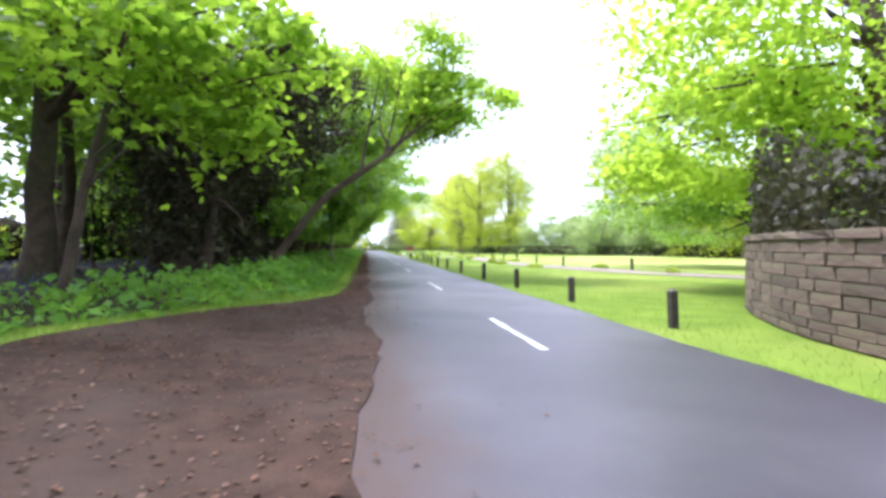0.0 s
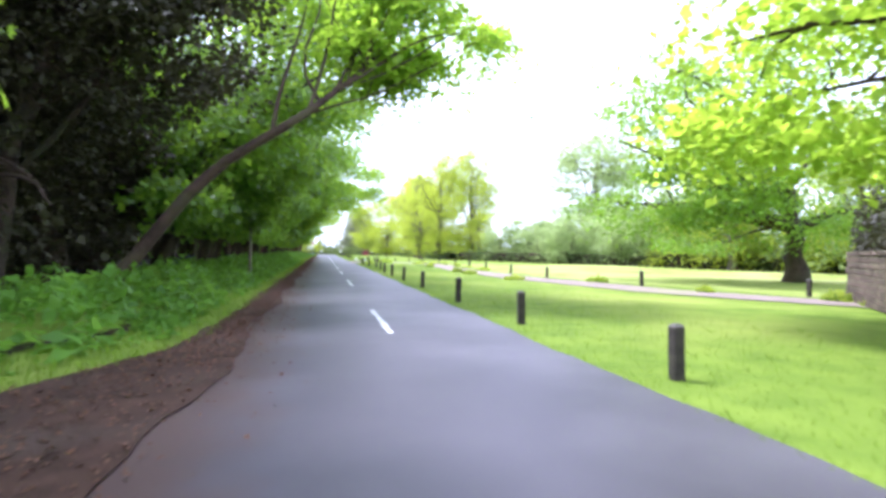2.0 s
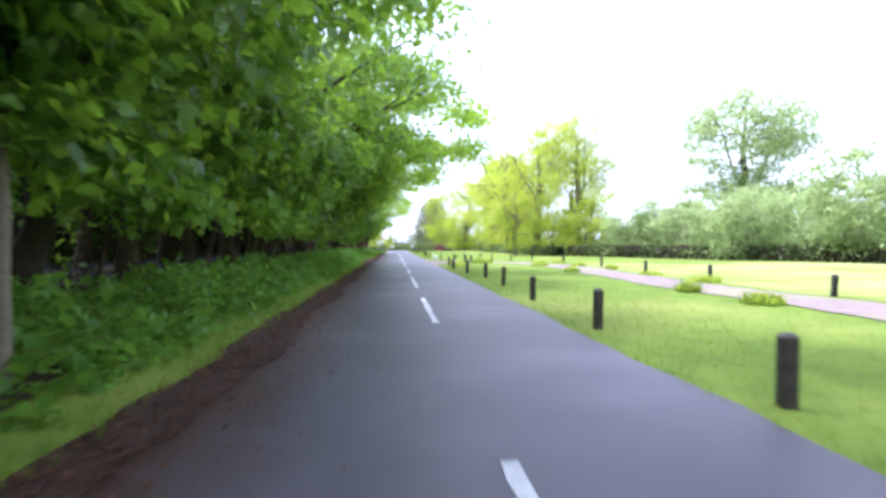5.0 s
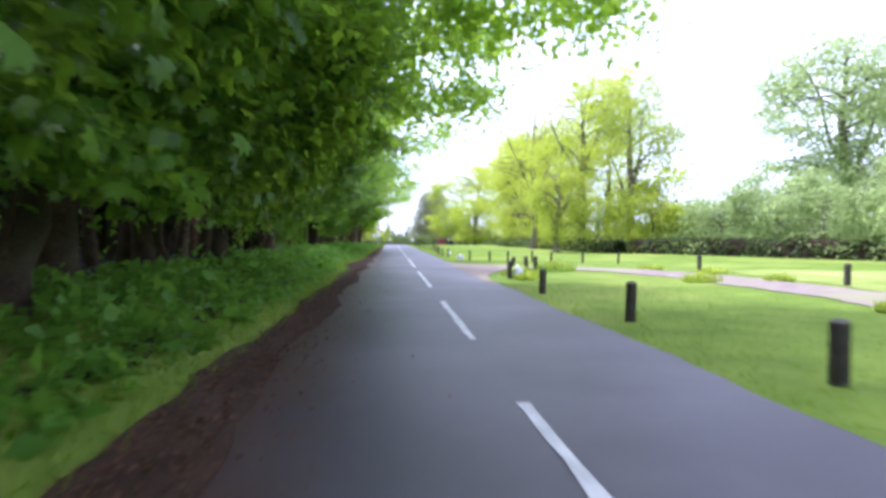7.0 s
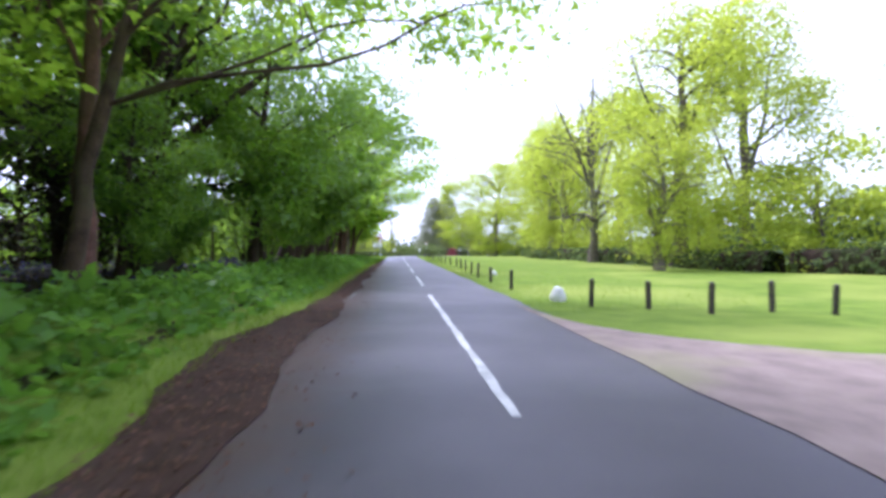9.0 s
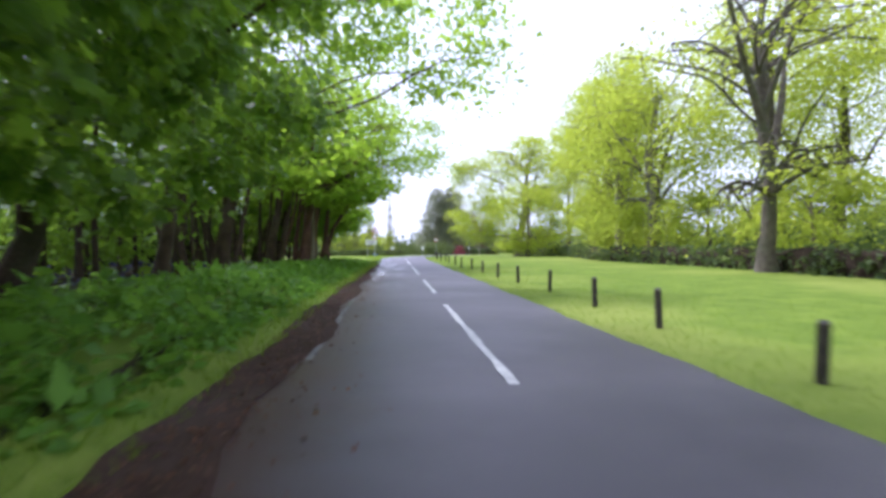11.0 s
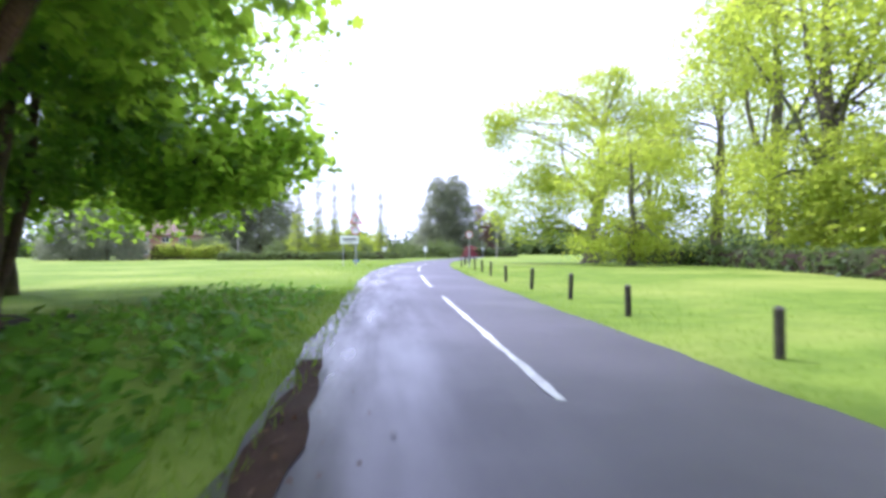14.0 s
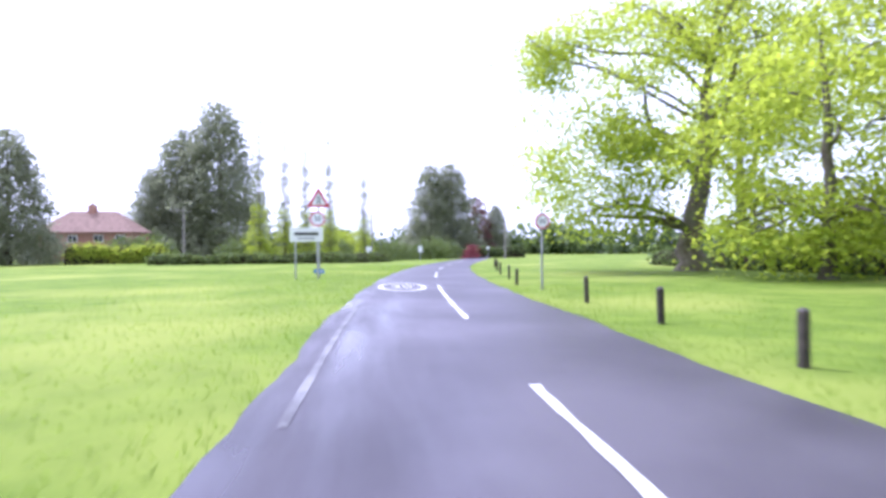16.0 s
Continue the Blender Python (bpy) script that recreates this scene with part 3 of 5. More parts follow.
OUTWARD = (0.62, -0.34, 0.62)  # leaves at the wood's edge turn to the open sky over the lane
side_trees = []
for k, (trunk, boxes, limbs, extra) in enumerate((
        ([(0, 0, 0), (0.2, 0.1, 3), (0.5, 0.4, 7), (0.8, 0.3, 12)],
         [((1.8, 0, 7.8), (5.6, 4.8, 4.8), 6), ((2.6, -1, 3.8), (2.6, 4.2, 2.2), 2.2), ((-1.5, 0, 10.5), (4.5, 4.5, 3.5), 2)], 16, ()),
        ([(0, 0, 0), (0.6, 0.3, 3), (1.6, 0.2, 7), (2.4, 0.6, 12)],
         [((2.4, 0.4, 8.0), (5.4, 5.2, 5.0), 6), ((2.2, 1.6, 4.2), (2.8, 3.6, 2.4), 2.2), ((-2, 0, 10), (4, 4.5, 3.8), 2), ((5.6, 0, 8.6), (3.4, 3.6, 2.2), 1.4)], 18, (((0.6, 0.3, 4), (7.5, 0.6, 8.6), 0.14),)),
        ([(0, 0, 0), (-0.2, 0.3, 3), (0.1, 0.9, 7), (0.6, 1.4, 13)],
         [((1.8, 0.4, 8.6), (6.0, 4.4, 5.0), 6), ((2.8, 0, 4.4), (2.6, 4.4, 2.6), 2.4), ((-2, 1, 11), (4.2, 4.5, 3.2), 1.6), ((6.6, 0, 8.6), (3.6, 3.8, 2.4), 1.9)], 18, (((0, 0.6, 5), (7.5, -0.6, 9.4), 0.12),)))):
    side_trees.append(tree("roadside_tree", 20 + k, trunk, 0.26, boxes, 470, 26, 0.5, LEAF, 0.22, BARK, limbs, shape=TRILOBE, keep=roadside_keep, extra=extra,
                           boughs=[((2.7, 0, 2.9), (2.1, 4.8, 1.6), 1.5), ((4.2, 1, 5.2), (2.0, 4.0, 2.0), 1.0)], bough_clumps=330, face=OUTWARD))
    tagged(side_trees[-1], "leafy broadleaf tree with low boughs over the verge", "tree", "trees along the lane")
ROADSIDE = [(-5.2, 38.5, 1, 10, 1.05), (-5.6, 43.6, 2, -12, 1.0), (-4.6, 49.2, 2, 4, 1.0), (-4.5, 54.6, 1, -8, 1.0), (-4.4, 64.4, 0, -14, 0.95),
            (-5.6, 94.6, 2, 12, 0.98), (-5.8, 100.0, 1, -10, 0.95),
            (-5.4, 61.5, 2, 10, 1.0), (-5.8, 33.5, 2, -6, 1.0), (-7.2, 83.6, 0, 8, 0.52), (-4.9, 90.2, 0, -6, 0.9), (-5.2, 31.2, 1, -10, 1.1), (-7.6, 130.5, 1, 0, 0.82)]
used = set()
for x, y, k, turn, size in ROADSIDE:
    (plant if k in used else settle)(side_trees[k], x, y, float(land(x, y)), turn, size)
    used.add(k)

# a slim tree whose bright boughs hang over the leaf litter
slim = tree("young_sycamore", 36, [(0, 0, 0), (0.3, 0, 2), (0.8, 0.1, 4), (1.2, 0.2, 6.5)], 0.12, [((3.0, 0, 4.6), (1.8, 1.4, 1.3), 3), ((4.2, 0.3, 5.6), (1.4, 1.2, 0.9), 1.4), ((1.5, 0, 6.2), (1.8, 1.6, 1.2), 1.6)], 120, 26, 0.36, LEAF_SUNLIT, 0.2, BARK, 8, shape=LOBED,
            extra=(((0.6, 0, 3.0), (4.2, 0.2, 5.4), 0.05), ((0.5, 0, 2.4), (3.4, -0.4, 4.2), 0.04)))
tagged(slim, "young sycamore with bright boughs over the litter", "tree")
settle(slim, -6.0, 12.0, 0.1, 0)

# low sycamores on the verge with large leaves turned to the light over the lane
verge_tree = tree("verge_sycamore", 31, [(0, 0, 0), (0.3, 0, 1.4), (0.8, 0.1, 2.8), (1.2, 0.2, 4.6)], 0.07, [((2.3, 0, 3.1), (1.5, 2.3, 1.3), 3), ((1.6, 0.4, 4.8), (1.6, 2.2, 1.0), 1.4)], 80, 15, 0.34, LEAF_VERGE_LIT, 0.25, BARK_WARM, 9, shape=LOBED, upright=0.66, face=(0.75, -0.5, 0.42), twig=0.01,
                  keep=lambda q: q[:, 2] > np.interp(q[:, 0], [0, 3.0, 4.0, 5.0], [1.5, 1.7, 2.4, 3.4]))
tagged(verge_tree, "young sycamore with large bright leaves over the verge", "tree", "young sycamores on the verge")
settle(verge_tree, -4.4, 45.8, 0.12)
plant(verge_tree, -4.7, 49.6, 0.12, 8, 0.95)
plant(verge_tree, -4.5, 54.4, 0.12, -6, 1.0)
plant(verge_tree, -4.8, 40.4, 0.12, 4, 0.95)

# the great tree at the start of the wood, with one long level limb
great = tree("great_sycamore", 38, [(0, 0, 0), (0.2, 0, 3.5), (0.5, 0.1, 8), (0.9, 0.2, 13)], 0.46, [((1.8, -1.5, 9.8), (6.4, 5.0, 3.2), 6), ((4.6, -2.4, 7.6), (3.6, 3.0, 1.3), 2.0)], 330, 26, 0.5, LEAF_SUNLIT, 0.23, BARK, 16, shape=TRILOBE,
             keep=lambda q: q[:, 2] > np.interp(q[:, 0], [-6, 3, 7], [5.2, 6.0, 7.0]), extra=(((0.4, 0.1, 8.0), (4.6, -1.0, 7.0), 0.15), ((0.3, 0, 6.5), (-4.0, -0.6, 9.5), 0.14)))
tagged(great, "thick-trunked sycamore with a long dark level limb", "tree")
settle(great, -10.6, 19.6, 0.1)

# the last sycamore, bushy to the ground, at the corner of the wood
corner = tree("corner_sycamore", 37, [(0, 0, 0), (0.2, 0, 2.5), (0.5, 0.2, 6), (0.8, 0.3, 10)], 0.3, [((2.4, 0, 6.8), (5.2, 5.4, 4.2), 5), ((1.8, -0.4, 3.2), (4.4, 5.0, 1.9), 3.2), ((5.4, -1, 7.6), (3.6, 3.4, 1.6), 1.4), ((5.6, -2.0, 4.8), (2.7, 3.2, 2.7), 3.6)], 780, 26, 0.48, LEAF_SUNLIT, 0.22, BARK, 22, shape=TRILOBE,
              keep=lambda q: q[:, 2] > np.interp(q[:, 0], [0, 5, 7, 9, 10], [1.2, 1.4, 1.8, 3.0, 5.4]), boughs=[((5.4, -1.4, 4.0), (3.2, 4.0, 1.9), 1)], bough_clumps=330)
tagged(corner, "bushy sycamore with boughs nearly to the grass", "tree")
settle(corner, -9.6, 138.0, 0.1)

# trees whose long limbs cross above the lane
reach = tree("overhanging_tree", 33, [(0, 0, 0), (0.1, 0, 3), (0.6, 0.3, 6), (1.0, 0.6, 12)], 0.34,
             [((3.0, 0.5, 9.0), (5.0, 4.0, 4.0), 4), ((4.6, 0.4, 5.2), (2.4, 3.8, 2.8), 3.4), ((8.2, 0.8, 8.0), (3.8, 2.8, 2.2), 3.4), ((9.6, 0.8, 6.2), (2.2, 2.2, 1.5), 1.4), ((-1, 0, 10.5), (4, 4, 3), 1.5)], 640, 28, 0.5, LEAF_SUNLIT, 0.21, BARK, 9, shape=TRILOBE,
             keep=lambda q: q[:, 2] > np.interp(q[:, 0], [-9, 0.6, 2.2, 3.6, 5.0, 6.4, 8.0, 12.0], [2.2, 1.25, 1.5, 1.9, 2.7, 3.8, 4.7, 4.8]), face=OUTWARD,
             extra=(((0.3, 0.2, 4.6), (9.8, 1.0, 7.8), 0.12), ((0.5, 0.3, 5.6), (8.4, -1.6, 8.6), 0.10), ((0.6, 0.3, 6), (7, 2.6, 9), 0.10)))
tagged(reach, "tall tree with a heavy limb arching over the lane", "tree", "trees arching over the lane")
settle(reach, -5.4, 57.6, 0.12, -6)
plant(reach, -6.0, 62.0, 0.12, 2, 0.9)
thin = tree("arching_tree", 34, [(0, 0, 0), (0.3, 0, 3), (1.0, 0.3, 6), (1.6, 0.6, 11)], 0.2,
            [((3.2, 0.5, 8.6), (4.6, 3.8, 3.4), 3), ((7.8, 0.8, 8.0), (4.0, 2.8, 1.9), 3.4)], 270, 22, 0.5, LEAF_SUNLIT, 0.21, BARK_WARM, 7, shape=TRILOBE, face=OUTWARD,
            keep=lambda q: q[:, 2] > np.interp(q[:, 0], [-6, 3, 6, 8, 12], [4.5, 5.0, 5.2, 5.6, 5.6]))
tagged(thin, "thin-crowned tree with boughs arching over the lane", "tree", "thin trees arching over the lane")
settle(thin, -6.0, 125.0, 0.12, 3)
plant(thin, -5.9, 107.0, 0.12, -4, 1.0)
plant(thin, -5.8, 78.6, 0.12, 4, 1.05)
plant(thin, -8.6, 73.0, 0.12, -8, 1.1)


old = tree("old_tree", 35, [(0, 0, 0), (0, 0, 3), (0.3, 0.2, 7), (0.6, 0.5, 13)], 0.68, [((1.5, 0, 9.5), (6.5, 5.5, 4.5), 5), ((4.2, -1, 5.0), (3.0, 4.0, 2.2), 1.6)], 420, 26, 0.5, LEAF, 0.22, BARK, 20, shape=TRILOBE, keep=roadside_keep,
           extra=(((0.1, 0, 3.6), (6.8, -1.2, 9.0), 0.28), ((0.1, 0, 4.4), (5.4, 2.6, 10.5), 0.22), ((0.2, 0, 5.0), (-4.4, 0.8, 10.5), 0.24)))
tagged(old, "massive old dark-trunked tree with heavy limbs", "tree")
settle(old, -8.6, 89.0, 0.12, 0, 1.05)


bole = tree("tall_bare_tree", 39, [(0, 0, 0), (0.1, 0, 4), (0.3, 0.2, 8), (0.4, 0.3, 13)], 0.25, [((0.4, 0.2, 11.8), (3.4, 3.4, 2.4), 1)], 110, 20, 0.5, LEAF, 0.22, RED_BARK, 12, shape=TRILOBE, extra=(((0.1, 0, 5.0), (-2.6, 0.6, 10.6), 0.08), ((0.2, 0.1, 6.0), (2.6, -0.4, 11.0), 0.08)))
tagged(bole, "tall reddish trunk bare up to its high crown", "tree", "tall bare trunks")
settle(bole, -6.3, 80.0, 0.12)
plant(bole, -9.4, 77.0, 0.12, 130, 1.05)
plant(bole, -10.6, 82.5, 0.12, 220, 0.95)


# the last trees of the wood: high crowns over bare, crowded stems
def high_keep(q):
    low = np.interp(q[:, 0], [-6, 2.5, 5.0, 9.0], [3.2, 3.2, 4.2, 5.2])
    return q[:, 2] > low


STEMS = ((((-0.5, 0.4, -0.3), (1.4, 1.6, 8.0), 0.11), ((0.5, -0.5, -0.3), (2.2, -0.6, 7.6), 0.10), ((-0.9, -0.6, -0.3), (-0.6, -0.4, 8.4), 0.09)),
         (((0.6, 0.9, -0.3), (2.6, 2.6, 7.4), 0.10), ((-0.6, 0.2, -0.3), (0.6, 0.4, 8.2), 0.12), ((2.4, 1.2, 5.0), (8.0, 0.8, 7.4), 0.07)))
end_trees = []
for k, (trunk, boxes) in enumerate((
        ([(0, 0, 0), (0.4, 0, 3), (1.2, 0.4, 7), (1.6, 0.8, 12)], [((2.2, 0.6, 8.4), (5.0, 4.6, 3.8), 6), ((-1, 0, 10), (4.2, 4.5, 3.2), 2)]),
        ([(0, 0, 0), (0.9, 0.5, 3), (2.2, 1.0, 7), (3.2, 1.6, 11)], [((3.0, 1.0, 8.0), (4.8, 4.8, 3.6), 5), ((0, 0, 9.5), (4.0, 4.0, 3.2), 1.5), ((6.6, 0.6, 7.0), (3.0, 3.6, 1.9), 2.2)]))):
    end_trees.append(tree("woodland_edge_tree", 40 + k, trunk, 0.22, boxes, 135, 19, 0.56, LEAF_SUNLIT, 0.225, BARK_WARM, 20, shape=TRILOBE, keep=high_keep, extra=STEMS[k], boughs=[((3.2, 0.4, 4.8), (2.8, 3.6, 1.6), 1)], bough_clumps=110))
    tagged(end_trees[-1], "tall broadleaf tree with bare stem and spreading crown", "tree", "trees at the wood's end")
used = set()
for x, y, k, turn, size in ((-5.8, 112.3, 0, 5, 1.1), (-5.5, 119.6, 0, 6, 1.05), (-5.4, 131.0, 0, -20, 1.0),
                            (-10.5, 124.0, 0, 170, 1.0), (-12.6, 131.5, 1, 20, 1.0),
                            (-11.5, 9.0, 1, 20, 1.2), (-9.5, -2.0, 0, 0, 1.1),
                            (-8.5, 121, 1, 200, 0.9), (-7.6, 113.0, 0, 100, 0.95), (-8.2, 127.4, 1, 330, 0.9),
                            # last two are added only to shade the verge, crowns out of view
                            (-10.4, 92.5, 0, 200, 1.2), (-6.8, 70.6, 0, 0, 1.2), (-9.6, 75.0, 0, 60, 1.2)):
    (plant if k in used else settle)(end_trees[k], x, y, float(land(x, y)), turn, size)
    used.add(k)

# two crowded clumps of reddish leaning stems that share one crown
CLUMPS = (([(0, 0, 0), (0.3, 0.1, 3), (1.0, 0.3, 6.5), (1.8, 0.5, 11)], 0.25, (((-0.7, 0.6, -0.3), (0.3, 1.0, 8.0), 0.17), ((0.5, 1.1, -0.3), (2.0, 1.6, 8.2), 0.13), ((-1.3, -0.3, -0.3), (-0.9, 0.2, 8.4), 0.12), ((-0.2, 1.6, -0.3), (0.4, 2.4, 7.6), 0.09)), -3.95, 121.0),
          ([(0, 0, 0), (0.5, 0, 2.5), (1.3, 0.1, 5.5), (2.2, 0.3, 10)], 0.27, (((0.9, 0.2, -0.3), (2.7, 0.6, 7.6), 0.22), ((1.3, 0.7, -0.3), (3.6, 0.9, 7.0), 0.16), ((-0.7, 0.4, -0.3), (0.6, 0.8, 8.2), 0.18), ((-1.3, 1.0, -0.3), (-0.8, 1.4, 8.0), 0.11), ((1.9, 0.3, 3.8), (6.0, 0.5, 6.6), 0.08)), -4.6, 126.3))
for k, (trunk, radius, stems, x, y) in enumerate(CLUMPS):
    clump = tree("stem_clump_tree", 44 + k, trunk, radius, [((2.0, 0.4, 8.6), (4.8, 4.4, 3.4), 6), ((5.2, 0.4, 6.8), (3.2, 3.4, 1.7), 1.8)], 140, 20, 0.56, LEAF_SUNLIT, 0.225, RED_BARK, 16, shape=TRILOBE, keep=high_keep, extra=stems,
                 boughs=[((3.0, 0.4, 4.6), (2.6, 3.2, 1.4), 1)], bough_clumps=110)
    tagged(clump, "clump of reddish leaning stems under one crown", "tree", "stem clumps at the wood's end")
    settle(clump, x, y, float(land(x, y)))

# slim dark poles between them
slim_pole = tree("slim_woodland_tree", 48, [(0, 0, 0), (0.1, 0, 3), (0.3, 0.2, 6), (0.3, 0.3, 10)], 0.085, [((0.3, 0.2, 8.6), (2.2, 2.2, 2.4), 1)], 60, 14, 0.5, LEAF_DEEP, 0.3, BARK, 8, sides=6)
tagged(slim_pole, "slim dark straight stem inside the wood", "tree", "slim stems in the wood")
rng = np.random.default_rng(49)
for i in range(26):
    y = 105 + 27 * rng.uniform() if i < 18 else 14 + 20 * rng.uniform()
    x = (-6.6 if i < 18 else -12.5) - 6 * rng.uniform()
    (plant if i else settle)(slim_pole, x, y, 0.1, rng.uniform(0, 360), rng.uniform(0.8, 1.2))

# deep wood
deep = []
for k in range(3):
    deep.append(tree("woodland_tree", 60 + k, [(0, 0, 0), (0.2, 0.2, 4), (0.3 - 0.3 * k, 0.2, 8), (0.2, 0.5, 13)], 0.2 + 0.05 * k,
                     [((0, 0, 9.8), (3.8, 3.8, 3.8), 6), ((0.5, 0, 5.4), (3.0, 3.0, 1.6), 1.0)], 150, 15, 0.64, LEAF_DEEP, 0.42, BARK, 10, sides=6))
    tagged(deep[-1], "slim dark-stemmed woodland tree over bluebells", "tree", "trees inside the wood")
rng = np.random.default_rng(5)
spots = [(-13.0, 84.0, 1.2), (-12.2, 91.0, 1.1), (-14.0, 78.0, 1.3), (-13.0, 96.0, 1.2), (-11.5, 73.0, 1.1), (-12.0, 40.0, 1.2), (-11.0, 47.0, 1.2), (-12.0, 53.5, 1.1), (-11.0, 60.0, 1.2), (-13.9, 25.9, 1.7), (-15.5, 31.5, 1.2), (-8.8, 25.2, 1.0), (-8.2, 37.7, 0.9), (-9.3, 90.0, 1.2), (-8.4, 56, 1.0), (-9, 66, 1.0)]
for yy in np.arange(-6, 134, 10.5):
    for xx in (-12.5, -20) if yy < 98 else (-21,):
        spots.append((xx + rng.uniform(-2.6, 2.6), yy + rng.uniform(-2.8, 2.8), rng.uniform(0.8, 1.25)))
used = set()
for i, (x, y, size) in enumerate(spots):
    k = i % 3
    (plant if k in used else settle)(deep[k], x, y, float(land(x, y)), rng.uniform(0, 360), size)
    used.add(k)

# hazels under the canopy
hazel = tree("hazel_bush", 70, [(0, 0, 0), (0.1, 0.1, 1.6), (0.1, 0.2, 3.4)], 0.09, [((0, 0, 3.2), (2.5, 2.5, 1.9), 4), ((0.2, 0, 1.4), (1.8, 1.8, 0.8), 1)], 84, 14, 0.48, LEAF_DEEP, 0.33, BARK, 8, sides=6,
             extra=(((0, 0, 0), (1.4, 0.6, 3.6), 0.06), ((0, 0, 0), (-1.2, 0.9, 3.4), 0.06), ((0, 0, 0), (-0.3, -1.5, 3.5), 0.06), ((0, 0, 0), (0.8, -1.0, 4.2), 0.05)))
tagged(hazel, "many-stemmed hazel bush in the shade of the wood", "bush", "hazels under the trees")
rng = np.random.default_rng(17)
first = True
for yy in np.arange(18, 136, 6.4):
    for xx in (-10.5, -15.5, -22.0) if 90 < yy < 114 else (-18.5,):
        args = (xx + rng.uniform(-1.6, 1.6), yy + rng.uniform(-2.4, 2.4), 0.12, rng.uniform(0, 360), rng.uniform(0.75, 1.15))
        (settle if first else plant)(hazel, *args)
        first = False
for x, y, size in ((-9.2, 126.5, 0.9), (-12.4, 129, 1.1), (-8.6, 131, 0.9), (-13, 133.5, 1.1), (-17, 131, 1.2), (-11.4, 124, 1.0), (-16, 126, 1.1)):
    plant(hazel, x, y, 0.1, x * 40, size)

# dark yews where the wood comes nearest the lane's start
yew = tree("yew_tree", 80, [(0, 0, 0), (0.3, 0.2, 2), (0.5, 0.5, 5), (0.6, 0.8, 8)], 0.3, [((0.4, 0.2, 4.8), (2.6, 3.2, 4.0), 6), ((0.2, 0, 1.6), (1.6, 2.2, 1.0), 0.7)], 420, 24, 0.34, LEAF_YEW, 0.19, BARK, 26, hollow=0.35)
tagged(yew, "dense dark brown-green yew with twiggy shaded inside", "tree", "yews at the wood's edge")
settle(yew, -6.4, 28.0, 0.1, 10, 0.95)
plant(yew, -8.4, 32.0, 0.1, 130, 0.95)
plant(yew, -7.6, 25.6, 0.1, 250, 0.9)
plant(yew, -6.6, 21.0, 0.1, 40, 1.15)
plant(yew, -6.0, 24.6, 0.1, 170, 1.2)
plant(yew, -10.8, 32.0, 0.1, 300, 1.25)
plant(yew, -11.6, 78.6, 0.1, 20, 1.2)
plant(yew, -13.4, 85.0, 0.1, 140, 1.3)
plant(yew, -12.2, 91.0, 0.1, 260, 1.15)
plant(yew, -8.4, 29.4, 0.1, 80, 1.4)
lean = tree("leaning_tree", 83, [(0, 0, 0), (0.8, 0, 1.1), (2.1, 0, 2.75), (3.0, 0, 3.55), (4.7, 0.1, 4.75), (5.6, 0.5, 5.6), (6.6, 1.2, 6.8)], 0.17, [((5.6, 2.4, 8.8), (3.6, 3.6, 2.6), 6), ((7.0, 2.0, 7.6), (2.2, 2.4, 1.3), 2.2), ((9.0, 2.4, 7.8), (1.9, 1.8, 0.9), 1.1)], 520, 26, 0.42, LEAF_SUNLIT, 0.2, BARK_WARM, 12, shape=TRILOBE,
            extra=(((3.8, 0.1, 4.1), (4.6, 2.4, 9.2), 0.07), ((4.7, 0.1, 4.75), (6.2, 0.8, 9.2), 0.06), ((5.0, 0.2, 5.0), (5.0, 3.0, 9.8), 0.05), ((5.6, 0.5, 5.6), (9.8, 2.2, 8.2), 0.06), ((5.4, 0.4, 5.4), (7.4, 2.8, 8.6), 0.05)))
tagged(lean, "dark trunk leaning out towards the lane", "tree")
settle(lean, -4.0, 22.0, 0.1)

dark = tree("overhanging_yew", 82, [(0, 0, 0), (0.4, 0, 3), (1.2, 0.2, 6), (2.0, 0.3, 10)], 0.22, [((3.0, 0.3, 6.7), (3.5, 2.3, 2.9), 6)], 440, 26, 0.38, LEAF_YEW, 0.19, BARK, 26, hollow=0.25, keep=lambda q: q[:, 2] > 3.3 + 0.6 * np.clip(q[:, 0] - 2.2, 0, None),
            extra=(((0.3, 0, 2.5), (4.4, 0.6, 7.6), 0.08), ((0.6, 0, 4.0), (-0.6, 0.8, 9.0), 0.08)))
tagged(dark, "dark twiggy yew leaning over the verge", "tree")
settle(dark, -5.8, 20.9, 0.1)

# slim saplings with pale stems on the verge
sapling = tree("sapling", 90, [(0, 0, 0), (0.02, 0, 2), (0.1, 0.1, 5)], 0.085, [((0.1, 0, 3.7), (1.5, 1.5, 1.5), 1)], 110, 18, 0.3, LEAF, 0.2, PALE_BARK, 10)
tagged(sapling, "slim pale-stemmed sapling on the verge", "tree", "saplings on the verge")
settle(sapling, -2.05, 33.5, 0.1, 0, 0.95)
birch = tree("pale_stemmed_tree", 91, [(0, 0, 0), (0.02, 0, 2), (0.04, 0.05, 4), (0.1, 0.1, 8)], 0.12, [((0.1, 0, 7.4), (2.4, 2.4, 2.2), 1)], 130, 20, 0.4, LEAF, 0.2, PALE_BARK, 10)
tagged(birch, "straight pale greenish stem under the edge trees", "tree")
settle(birch, -3.54, 121.6, 0.1)
plant(sapling, -5.2, 37.8, 0.1, 200, 0.9)

